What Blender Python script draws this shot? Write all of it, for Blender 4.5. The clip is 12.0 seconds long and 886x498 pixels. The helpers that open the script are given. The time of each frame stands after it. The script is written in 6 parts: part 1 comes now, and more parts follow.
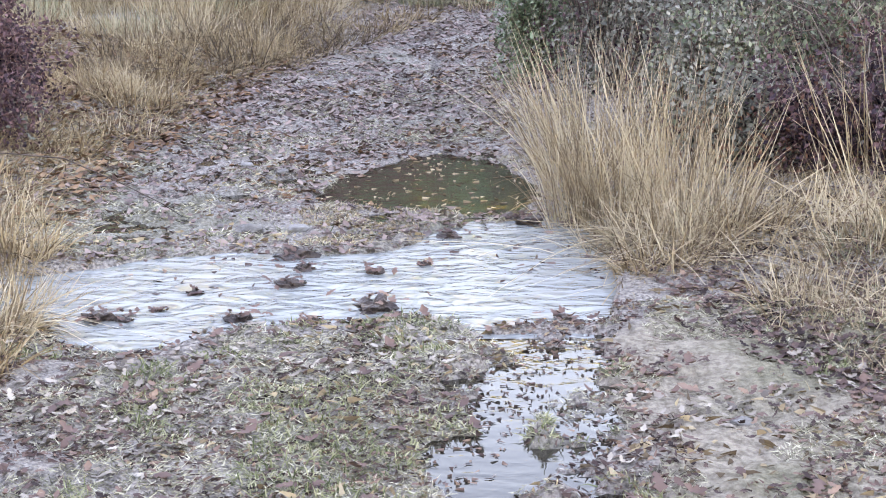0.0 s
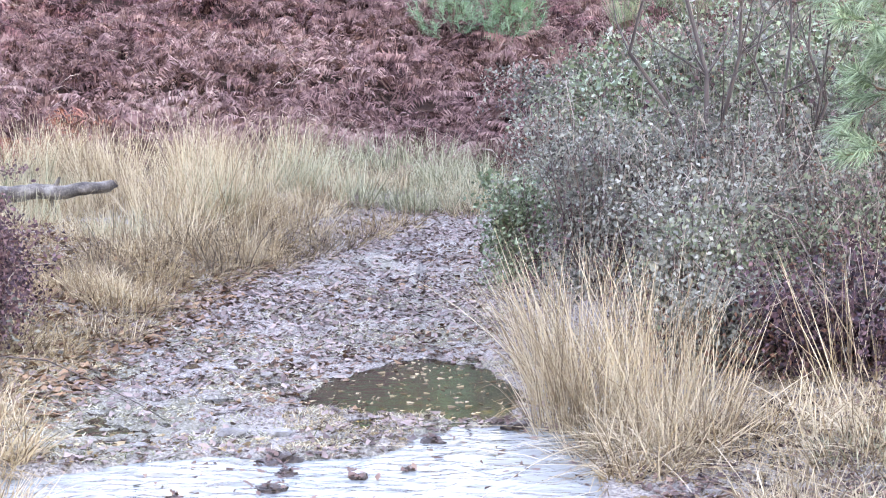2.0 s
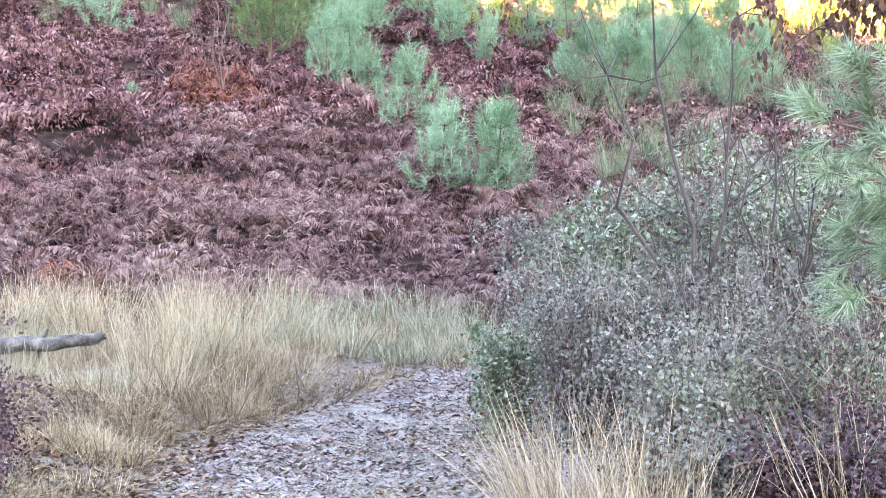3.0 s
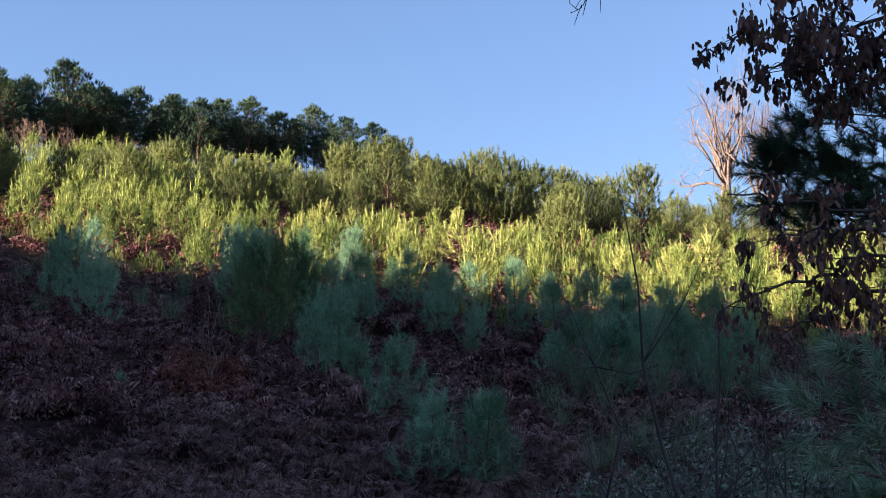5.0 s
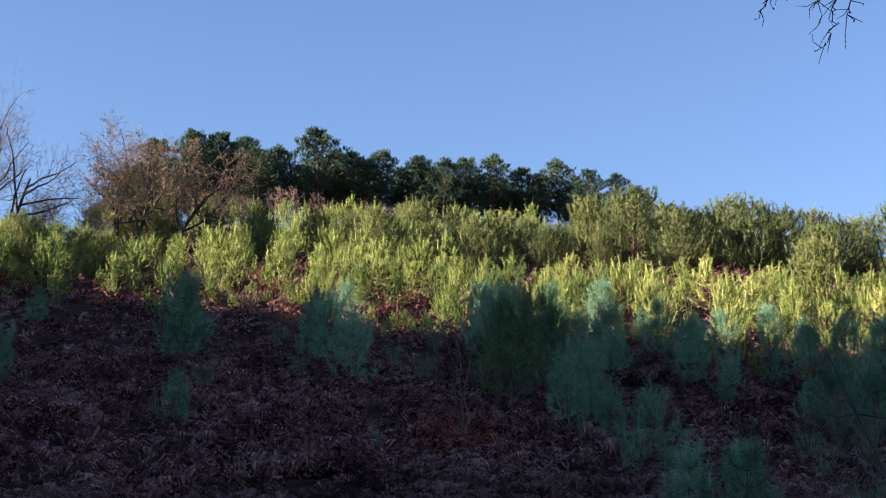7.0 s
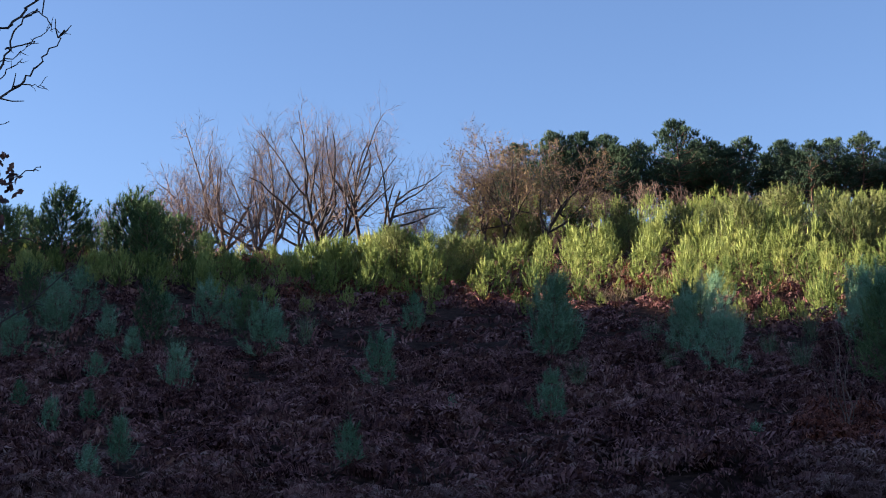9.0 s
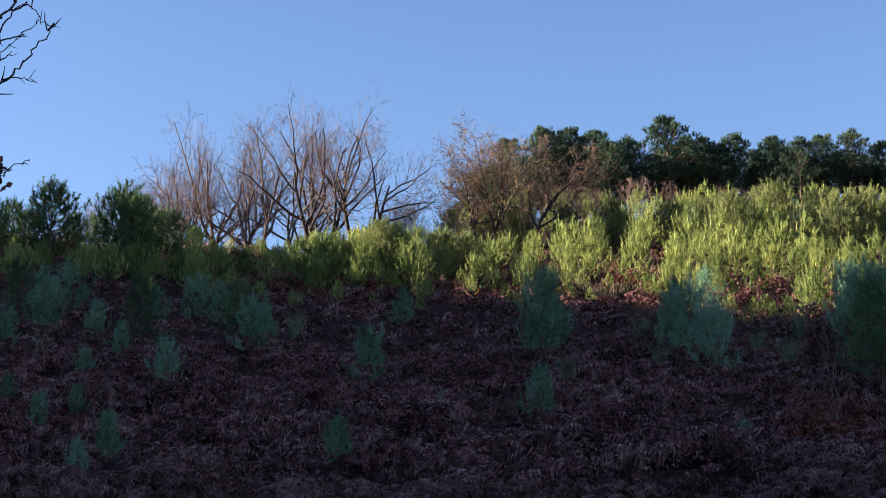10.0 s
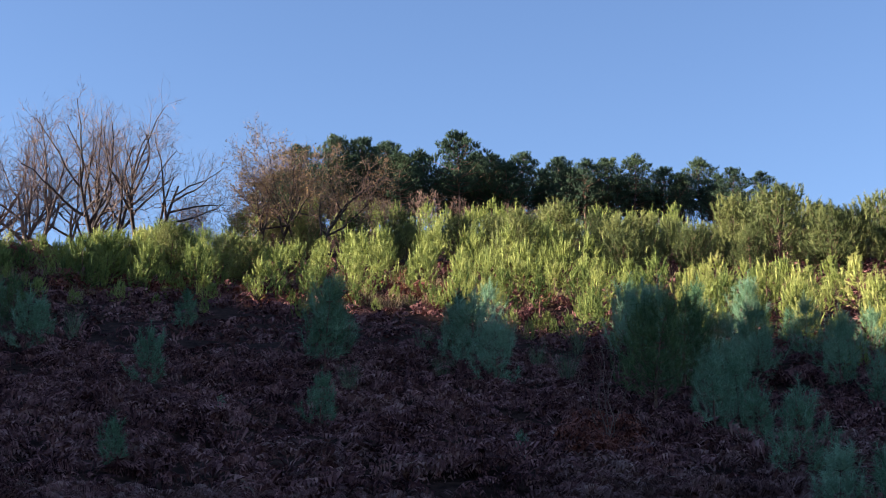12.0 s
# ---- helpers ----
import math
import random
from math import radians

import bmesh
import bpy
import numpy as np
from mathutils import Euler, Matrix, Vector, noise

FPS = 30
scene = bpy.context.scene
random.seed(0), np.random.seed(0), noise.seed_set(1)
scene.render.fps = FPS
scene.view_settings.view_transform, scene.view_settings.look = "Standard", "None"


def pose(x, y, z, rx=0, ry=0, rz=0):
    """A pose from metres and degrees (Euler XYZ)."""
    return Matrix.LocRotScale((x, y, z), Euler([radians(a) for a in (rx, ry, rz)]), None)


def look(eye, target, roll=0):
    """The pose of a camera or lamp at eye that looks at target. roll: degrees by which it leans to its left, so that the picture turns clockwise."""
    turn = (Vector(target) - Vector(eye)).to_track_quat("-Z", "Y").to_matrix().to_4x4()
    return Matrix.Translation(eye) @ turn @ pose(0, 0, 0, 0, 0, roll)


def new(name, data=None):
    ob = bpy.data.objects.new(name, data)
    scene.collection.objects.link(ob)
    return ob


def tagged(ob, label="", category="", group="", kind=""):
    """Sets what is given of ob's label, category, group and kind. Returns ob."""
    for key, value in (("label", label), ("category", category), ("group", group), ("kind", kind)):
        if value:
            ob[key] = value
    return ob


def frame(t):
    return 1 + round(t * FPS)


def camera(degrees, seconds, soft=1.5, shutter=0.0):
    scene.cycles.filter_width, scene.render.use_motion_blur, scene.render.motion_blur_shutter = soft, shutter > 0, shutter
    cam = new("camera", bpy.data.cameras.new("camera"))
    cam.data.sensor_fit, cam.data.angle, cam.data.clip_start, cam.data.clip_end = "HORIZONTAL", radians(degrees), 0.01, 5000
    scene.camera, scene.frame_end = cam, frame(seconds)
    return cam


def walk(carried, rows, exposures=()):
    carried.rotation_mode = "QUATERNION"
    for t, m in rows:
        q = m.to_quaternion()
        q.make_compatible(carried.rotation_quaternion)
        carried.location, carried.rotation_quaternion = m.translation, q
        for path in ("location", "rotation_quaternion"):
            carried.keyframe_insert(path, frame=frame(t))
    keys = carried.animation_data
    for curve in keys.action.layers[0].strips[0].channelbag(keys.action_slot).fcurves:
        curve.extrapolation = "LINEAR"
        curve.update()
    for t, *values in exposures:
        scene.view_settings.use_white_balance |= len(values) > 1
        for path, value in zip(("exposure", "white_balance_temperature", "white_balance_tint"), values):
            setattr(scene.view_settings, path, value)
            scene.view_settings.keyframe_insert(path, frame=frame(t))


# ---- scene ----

# camera: one spot beside the ford, tilting up from the water to the hill, then panning left and back
EYE = 1.55
cam = camera(33.08, 12.0, soft=0.95, shutter=0.1)
ROWS = [  # seconds, yaw, pitch, roll
    (0.0, 0.00, -13.29, 0.44),
    (0.5, -0.08, -13.18, 0.39),
    (0.8, -0.16, -12.45, 0.33),
    (1.0, -0.22, -11.63, 0.24),
    (1.5, -0.36, -8.87, 0.12),
    (2.0, -0.52, -5.45, -0.00),
    (2.5, -0.71, -2.45, -0.02),
    (3.0, -0.94, 0.39, -0.02),
    (3.5, -1.29, 3.64, 0.05),
    (3.7, -1.42, 5.03, 0.12),
    (5.3, -1.27, 12.20, -0.37),
    (5.5, -1.03, 12.47, -0.45),
    (6.0, 0.66, 12.93, -0.39),
    (6.5, 4.00, 13.25, -0.28),
    (7.0, 8.31, 13.55, -0.03),
    (7.5, 13.13, 13.74, 0.29),
    (7.7, 15.06, 13.76, 0.25),
    (9.3, 23.01, 13.39, 0.15),
    (9.5, 22.90, 13.36, 0.13),
    (10.0, 22.26, 13.23, 0.03),
    (10.5, 21.00, 13.08, -0.04),
    (11.0, 18.94, 13.02, -0.20),
    (11.5, 16.39, 13.22, -0.44),
    (12.0, 13.76, 13.60, -0.61),
]
EXPOSURES = [  # seconds, stops, kelvin, tint
    (0.0, 5.68, 11600, 35), (1.0, 5.76, 11400, 35), (1.5, 5.76, 10700, 35), (2.0, 6.26, 10600, 37), (2.5, 6.38, 10300, 37), (3.0, 6.34, 9900, 32), (3.5, 5.40, 9000, 21), (3.7, 4.9, 8300, 16), (4.4, 3.2, 7400, 22), (5.3, 2.18, 6100, 22), (12.0, 2.18, 6100, 22)]
walk(cam, [(t, pose(0, 0, EYE, 90 + p, r, y)) for t, y, p, r in ROWS], EXPOSURES)

# ---- sky and sun: low winter sun from the left and behind, hidden by a ridge for all the near ground
SUN_LEFT, SUN_UP = 109.0, 15.5
world = bpy.data.worlds.new("sky")
scene.world = world
world.use_nodes = True
wn = world.node_tree
sky = wn.nodes.new("ShaderNodeTexSky")
sky.sky_type, sky.sun_disc = "NISHITA", False
sky.sun_elevation, sky.sun_rotation = radians(SUN_UP), radians(-SUN_LEFT)
sky.air_density, sky.dust_density, sky.ozone_density = 1.0, 0.1, 3.0
wn.nodes["Background"].inputs[1].default_value = 0.05
wn.links.new(sky.outputs[0], wn.nodes["Background"].inputs[0])
S_DIR = Vector((-math.sin(radians(SUN_LEFT)), math.cos(radians(SUN_LEFT)), 0))
lamp = bpy.data.lights.new("sun", "SUN")
lamp.energy, lamp.angle, lamp.color = 5.0, radians(0.5), (1.0, 0.87, 0.64)
sun_at = S_DIR * math.cos(radians(SUN_UP)) + Vector((0, 0, math.sin(radians(SUN_UP))))
new("sun", lamp).matrix_world = look(sun_at * 200, (0, 0, 0))

# ---- materials


def material(name, stops, scale=3.0, rough=0.8, island=0.0, each=0.0, bump=0.0, bump_scale=40.0, spec=0.3,
             translucent=0.0, fine=0.0, rough_var=0.0):
    """Colour ramp stops [(pos, rgb)...] driven by two scales of noise, shifted per island and per object."""
    m = bpy.data.materials.new(name)
    m.use_nodes = True
    nt, N = m.node_tree, m.node_tree.nodes.new
    L = nt.links.new
    b = nt.nodes["Principled BSDF"]
    geo = N("ShaderNodeNewGeometry")
    n1 = N("ShaderNodeTexNoise")
    n1.inputs["Scale"].default_value, n1.inputs["Detail"].default_value = scale, 4
    L(geo.outputs["Position"], n1.inputs["Vector"])
    total = n1.outputs["Fac"]

    def plus(a, out, k, centre=0.5):
        s = N("ShaderNodeMath")
        s.operation = "MULTIPLY_ADD"
        L(out, s.inputs[0])
        s.inputs[1].default_value = k
        c = N("ShaderNodeMath")
        c.operation = "SUBTRACT"
        L(a, c.inputs[0])
        c.inputs[1].default_value = k * centre
        L(c.outputs[0], s.inputs[2])
        return s.outputs[0]
    if fine:
        n2 = N("ShaderNodeTexNoise")
        n2.inputs["Scale"].default_value, n2.inputs["Detail"].default_value = scale * 9, 3
        L(geo.outputs["Position"], n2.inputs["Vector"])
        total = plus(total, n2.outputs["Fac"], fine)
    if island:
        total = plus(total, geo.outputs["Random Per Island"], island)
    if each:
        info = N("ShaderNodeObjectInfo")
        total = plus(total, info.outputs["Random"], each)
    ramp = N("ShaderNodeValToRGB")
    el = ramp.color_ramp.elements
    while len(el) < len(stops):
        el.new(0.5)
    for e, (p, c) in zip(el, stops):
        e.position, e.color = p, (*c, 1)
    L(total, ramp.inputs["Fac"])
    L(ramp.outputs["Color"], b.inputs["Base Color"])
    b.inputs["Roughness"].default_value = rough
    b.inputs["Specular IOR Level"].default_value = spec
    if rough_var:
        mr = N("ShaderNodeMapRange")
        mr.inputs["From Min"].default_value, mr.inputs["From Max"].default_value = 0.35, 0.65
        mr.inputs["To Min"].default_value, mr.inputs["To Max"].default_value = rough - rough_var, rough + rough_var
        L(n1.outputs["Fac"], mr.inputs["Value"])
        L(mr.outputs["Result"], b.inputs["Roughness"])
    if bump:
        nb = N("ShaderNodeTexNoise")
        nb.inputs["Scale"].default_value, nb.inputs["Detail"].default_value = bump_scale, 5
        L(geo.outputs["Position"], nb.inputs["Vector"])
        bp = N("ShaderNodeBump")
        bp.inputs["Strength"].default_value, bp.inputs["Distance"].default_value = bump, 0.02
        L(nb.outputs["Fac"], bp.inputs["Height"])
        L(bp.outputs["Normal"], b.inputs["Normal"])
    if translucent:
        tr = N("ShaderNodeBsdfTranslucent")
        L(ramp.outputs["Color"], tr.inputs["Color"])
        mix = N("ShaderNodeMixShader")
        mix.inputs["Fac"].default_value = translucent
        L(b.outputs[0], mix.inputs[1])
        L(tr.outputs[0], mix.inputs[2])
        L(mix.outputs[0], nt.nodes["Material Output"].inputs["Surface"])
    return m


M_STRAW = material("dry_straw", [(0.2, (0.15, 0.10, 0.06)), (0.5, (0.38, 0.28, 0.175)), (0.8, (0.56, 0.45, 0.31))], 2.0, 0.6, island=0.7, translucent=0.25)
M_STRAWDARK = material("old_straw", [(0.2, (0.09, 0.055, 0.03)), (0.5, (0.25, 0.165, 0.09)), (0.8, (0.42, 0.31, 0.19))], 2.0, 0.7, island=0.8, translucent=0.2)
M_THATCH = material("brown_thatch", [(0.2, (0.05, 0.034, 0.022)), (0.5, (0.135, 0.092, 0.055)), (0.8, (0.26, 0.185, 0.11))], 2.0, 0.8, island=0.8)
M_LEAFROSE = material("mauve_leaf_litter", [(0.15, (0.10, 0.066, 0.060)), (0.5, (0.20, 0.138, 0.120)), (0.85, (0.31, 0.225, 0.195))], 1.5, 0.6, island=0.8, fine=0.4, spec=0.2)
M_GREEN = material("short_grass", [(0.2, (0.075, 0.095, 0.038)), (0.5, (0.22, 0.235, 0.115)), (0.8, (0.44, 0.41, 0.25))], 1.5, 0.6, island=0.7, translucent=0.25)
M_PALEGRASS = material("frosted_grass", [(0.2, (0.12, 0.125, 0.072)), (0.5, (0.29, 0.275, 0.175)), (0.8, (0.47, 0.43, 0.30))], 1.5, 0.6, island=0.7, translucent=0.2)
M_BRACKEN = material("dead_bracken", [(0.18, (0.027, 0.012, 0.012)), (0.40, (0.115, 0.058, 0.054)), (0.62, (0.212, 0.119, 0.104)), (0.85, (0.335, 0.22, 0.185))], 0.6, 0.9, island=0.35, fine=0.7, spec=0.05, translucent=0.12)
# dead_bracken again, redder and slightly darker: the upper slope's shade put into its colour
M_MAROONSHADE = material("maroon_bracken", [(0.18, (0.024, 0.010, 0.012)), (0.40, (0.110, 0.047, 0.047)), (0.62, (0.213, 0.100, 0.091)), (0.85, (0.345, 0.20, 0.17))], 0.6, 0.9, island=0.4, fine=0.7, spec=0.05, translucent=0.12)
M_BRACKENRED = material("rust_bracken", [(0.2, (0.07, 0.018, 0.012)), (0.5, (0.17, 0.045, 0.03)), (0.8, (0.27, 0.095, 0.06))], 1.0, 0.75, island=0.7, translucent=0.2)
M_LEAF = material("oak_leaf_litter", [(0.15, (0.032, 0.021, 0.02)), (0.42, (0.10, 0.063, 0.057)), (0.65, (0.165, 0.10, 0.082)), (0.92, (0.29, 0.18, 0.13))], 1.2, 0.85, island=0.7, spec=0.12, fine=0.5)
M_LEAFHANG = material("hanging_oak_leaf", [(0.2, (0.05, 0.022, 0.018)), (0.5, (0.13, 0.055, 0.04)), (0.8, (0.24, 0.11, 0.07))], 2.0, 0.55, island=0.8, translucent=0.2)
M_BRAMBLE = material("bramble_leaf", [(0.12, (0.035, 0.032, 0.028)), (0.34, (0.10, 0.102, 0.082)), (0.60, (0.185, 0.187, 0.150)), (0.88, (0.30, 0.285, 0.235))], 1.1, 0.6, island=0.6, spec=0.2, translucent=0.14)
M_BRAMBLEOLIVE = material("olive_bramble_leaf", [(0.12, (0.03, 0.038, 0.024)), (0.36, (0.085, 0.108, 0.065)), (0.62, (0.165, 0.195, 0.12)), (0.88, (0.27, 0.28, 0.19))], 1.1, 0.6, island=0.6, spec=0.2, translucent=0.14)
M_BRAMBLEGREEN = material("green_shrub_leaf", [(0.2, (0.045, 0.075, 0.035)), (0.5, (0.11, 0.165, 0.085)), (0.8, (0.20, 0.255, 0.15))], 1.5, 0.4, island=0.7, spec=0.5)
M_HEATHER = material("heather", [(0.2, (0.025, 0.012, 0.018)), (0.5, (0.075, 0.035, 0.042)), (0.8, (0.16, 0.085, 0.085))], 1.5, 0.8, island=0.8)
M_CANE = material("cane", [(0.3, (0.09, 0.055, 0.05)), (0.6, (0.20, 0.14, 0.11)), (0.8, (0.33, 0.26, 0.21))], 5.0, 0.7, island=0.7)
M_PINE = material("young_pine_needles", [(0.15, (0.055, 0.09, 0.026)), (0.42, (0.16, 0.21, 0.058)), (0.68, (0.30, 0.34, 0.095)), (0.9, (0.46, 0.455, 0.155))], 0.8, 0.6, island=0.18, each=0.55, spec=0.1, translucent=0.2)
M_PINEDEEP = material("deep_green_needles", [(0.15, (0.022, 0.050, 0.022)), (0.5, (0.075, 0.135, 0.055)), (0.85, (0.17, 0.235, 0.085))], 0.8, 0.6, island=0.4, each=0.3, spec=0.1, translucent=0.12)
M_PINEBLUE = material("seedling_needles", [(0.15, (0.055, 0.13, 0.06)), (0.5, (0.155, 0.285, 0.17)), (0.85, (0.28, 0.43, 0.275))], 0.8, 0.6, island=0.45, each=0.35, spec=0.1, translucent=0.12)
M_PINEPALE = material("pale_pine_needles", [(0.15, (0.07, 0.12, 0.065)), (0.5, (0.19, 0.28, 0.165)), (0.85, (0.34, 0.44, 0.29))], 2.0, 0.5, island=0.6, translucent=0.2)
M_LEAFMUD = material("muddy_leaf_scraps", [(0.15, (0.055, 0.034, 0.030)), (0.5, (0.15, 0.092, 0.078)), (0.85, (0.26, 0.18, 0.15))], 1.5, 0.5, island=0.8)
M_LEAFPALE = material("faded_leaf_litter", [(0.15, (0.10, 0.08, 0.066)), (0.5, (0.24, 0.195, 0.16)), (0.85, (0.40, 0.34, 0.28))], 1.5, 0.7, island=0.8, fine=0.4, spec=0.15)
M_PINEOLIVE = material("olive_pine_needles", [(0.15, (0.040, 0.058, 0.024)), (0.45, (0.112, 0.140, 0.050)), (0.75, (0.235, 0.255, 0.090))], 0.5, 0.6, island=0.18, each=0.4, spec=0.1, translucent=0.14)
M_PINEDARK = material("tall_pine_needles", [(0.15, (0.022, 0.040, 0.028)), (0.5, (0.046, 0.076, 0.046)), (0.85, (0.090, 0.125, 0.060))], 0.3, 0.7, island=0.12, each=0.3, spec=0.04)
M_PINEBARK = material("pine_bark", [(0.3, (0.05, 0.03, 0.025)), (0.6, (0.15, 0.085, 0.06)), (0.8, (0.24, 0.14, 0.10))], 6.0, 0.85, each=0.3, bump=0.6, fine=0.3)
M_BARK = material("pale_bark", [(0.25, (0.020, 0.015, 0.014)), (0.55, (0.048, 0.036, 0.032)), (0.8, (0.10, 0.078, 0.066))], 3.0, 0.8, each=0.2, bump=0.4, fine=0.3)
M_TWIG = material("russet_twigs", [(0.25, (0.075, 0.045, 0.034)), (0.55, (0.165, 0.105, 0.080)), (0.8, (0.26, 0.175, 0.135))], 1.5, 0.75, each=0.3)
M_TWIGDARK = material("brown_twigs", [(0.25, (0.06, 0.038, 0.030)), (0.55, (0.14, 0.090, 0.070)), (0.8, (0.23, 0.155, 0.12))], 1.5, 0.75, each=0.3)
M_BARKPINK = material("pinkish_bark", [(0.25, (0.07, 0.048, 0.040)), (0.55, (0.16, 0.115, 0.095)), (0.8, (0.25, 0.19, 0.16))], 3.0, 0.8, each=0.2, bump=0.4, fine=0.3)
M_DARKTWIG = material("dark_twig", [(0.3, (0.03, 0.022, 0.02)), (0.7, (0.09, 0.065, 0.055))], 5.0, 0.75)
M_BUDLEAF = material("withered_leaf", [(0.2, (0.08, 0.045, 0.02)), (0.5, (0.20, 0.13, 0.05)), (0.8, (0.30, 0.21, 0.09))], 1.0, 0.7, island=0.7, translucent=0.25)
M_BROOM = material("broom_stem", [(0.2, (0.045, 0.07, 0.035)), (0.5, (0.105, 0.15, 0.08)), (0.8, (0.19, 0.23, 0.125))], 1.5, 0.6, island=0.6, translucent=0.1)
M_TURF = material("trodden_grass", [(0.12, (0.06, 0.052, 0.04)), (0.36, (0.185, 0.172, 0.118)), (0.60, (0.35, 0.32, 0.225)), (0.88, (0.56, 0.51, 0.39))], 2.5, 0.8, island=0.75, spec=0.15, fine=0.3)
M_LEAFORANGE = material("orange_leaf_litter", [(0.15, (0.06, 0.028, 0.018)), (0.5, (0.155, 0.075, 0.042)), (0.85, (0.27, 0.15, 0.085))], 1.2, 0.85, island=0.9)
M_LOG = material("weathered_wood", [(0.3, (0.028, 0.022, 0.02)), (0.52, (0.10, 0.085, 0.075)), (0.75, (0.22, 0.195, 0.17))], 7.0, 0.8, bump=0.7, fine=0.5)
M_STONE = material("pale_stone", [(0.25, (0.08, 0.07, 0.062)), (0.55, (0.19, 0.175, 0.16)), (0.8, (0.32, 0.30, 0.28))], 9.0, 0.55, bump=0.4, fine=0.3, each=0.3)
M_CLOD = material("wet_clod", [(0.25, (0.02, 0.013, 0.012)), (0.55, (0.06, 0.042, 0.036)), (0.8, (0.13, 0.09, 0.07))], 14.0, 0.4, bump=0.8, fine=0.4)


def ground_material():
    """Wet mud, pale sand and moss near the ford, dark litter soil on the hill."""
    m = bpy.data.materials.new("mud_and_soil")
    m.use_nodes = True
    nt, N, L = m.node_tree, m.node_tree.nodes.new, m.node_tree.links.new
    b = nt.nodes["Principled BSDF"]
    geo = N("ShaderNodeNewGeometry")

    def noise_at(scale, detail=5):
        n = N("ShaderNodeTexNoise")
        n.inputs["Scale"].default_value, n.inputs["Detail"].default_value = scale, detail
        L(geo.outputs["Position"], n.inputs["Vector"])
        return n.outputs["Fac"]

    def ramp(fac, stops):
        r = N("ShaderNodeValToRGB")
        el = r.color_ramp.elements
        while len(el) < len(stops):
            el.new(0.5)
        for e, (p, c) in zip(el, stops):
            e.position, e.color = p, (*c, 1)
        L(fac, r.inputs["Fac"])
        return r.outputs["Color"]

    def mix(fac, a, c):
        x = N("ShaderNodeMix")
        x.data_type = "RGBA"
        L(fac, x.inputs["Factor"])
        L(a, x.inputs["A"])
        L(c, x.inputs["B"])
        return x.outputs["Result"]

    fine = noise_at(65, 8)
    mud = ramp(fine, [(0.32, (0.045, 0.034, 0.028)), (0.45, (0.16, 0.13, 0.11)), (0.62, (0.33, 0.28, 0.24))])
    sand = ramp(noise_at(38, 11), [(0.3, (0.18, 0.145, 0.115)), (0.46, (0.265, 0.22, 0.175)), (0.54, (0.32, 0.27, 0.212)), (0.7, (0.39, 0.33, 0.26))])
    moss = ramp(noise_at(55), [(0.3, (0.05, 0.06, 0.03)), (0.55, (0.13, 0.135, 0.07)), (0.75, (0.24, 0.22, 0.13))])
    soil = ramp(noise_at(3), [(0.3, (0.02, 0.012, 0.010)), (0.55, (0.05, 0.028, 0.022)), (0.75, (0.09, 0.05, 0.036))])
    a1 = N("ShaderNodeVertexColor")
    a1.layer_name = "cover"
    sep = N("ShaderNodeSeparateColor")
    L(a1.outputs["Color"], sep.inputs["Color"])
    col = mix(sep.outputs["Red"], mud, sand)
    col = mix(sep.outputs["Green"], col, moss)
    col = mix(sep.outputs["Blue"], col, soil)
    L(col, b.inputs["Base Color"])
    r = N("ShaderNodeMapRange")
    r.inputs["From Min"].default_value, r.inputs["From Max"].default_value = 0.35, 0.62
    r.inputs["To Min"].default_value, r.inputs["To Max"].default_value = 0.26, 0.8
    L(noise_at(14), r.inputs["Value"])
    both = N("ShaderNodeMath")
    both.operation = "MAXIMUM"
    L(sep.outputs["Red"], both.inputs[0])
    L(sep.outputs["Blue"], both.inputs[1])
    dry = N("ShaderNodeMath")
    dry.operation = "MAXIMUM"
    L(r.outputs["Result"], dry.inputs[0])
    L(both.outputs[0], dry.inputs[1])
    L(dry.outputs[0], b.inputs["Roughness"])
    gl = N("ShaderNodeMapRange")
    gl.inputs["To Min"].default_value, gl.inputs["To Max"].default_value = 0.5, 0.04
    L(both.outputs[0], gl.inputs["Value"])
    L(gl.outputs["Result"], b.inputs["Specular IOR Level"])
    bp = N("ShaderNodeBump")
    bp.inputs["Strength"].default_value, bp.inputs["Distance"].default_value = 1.0, 0.03
    L(noise_at(70, 6), bp.inputs["Height"])
    L(bp.outputs["Normal"], b.inputs["Normal"])
    return m


def water_material(name, ripple, colour, scale):
    m = bpy.data.materials.new(name)
    m.use_nodes = True
    nt, N, L = m.node_tree, m.node_tree.nodes.new, m.node_tree.links.new
    b = nt.nodes["Principled BSDF"]
    b.inputs["Base Color"].default_value = (*colour, 1)
    b.inputs["Roughness"].default_value = 0.05
    b.inputs["IOR"].default_value = 1.33
    geo = N("ShaderNodeNewGeometry")
    mp = N("ShaderNodeMapping")
    mp.inputs["Scale"].default_value = (1.0, 1.6, 1.0)
    mp.inputs["Rotation"].default_value = (0, 0, 0.15)
    L(geo.outputs["Position"], mp.inputs["Vector"])
    n = N("ShaderNodeTexNoise")
    n.inputs["Scale"].default_value, n.inputs["Detail"].default_value, n.inputs["Distortion"].default_value = scale, 3, 0.6
    L(mp.outputs[0], n.inputs["Vector"])
    bp = N("ShaderNodeBump")
    bp.inputs["Strength"].default_value, bp.inputs["Distance"].default_value = 1.0, ripple
    L(n.outputs["Fac"], bp.inputs["Height"])
    L(bp.outputs["Normal"], b.inputs["Normal"])
    return m


M_GROUND = ground_material()
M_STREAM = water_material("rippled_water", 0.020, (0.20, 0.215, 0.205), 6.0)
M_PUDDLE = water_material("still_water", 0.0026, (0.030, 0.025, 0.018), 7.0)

# ---- geometry helpers


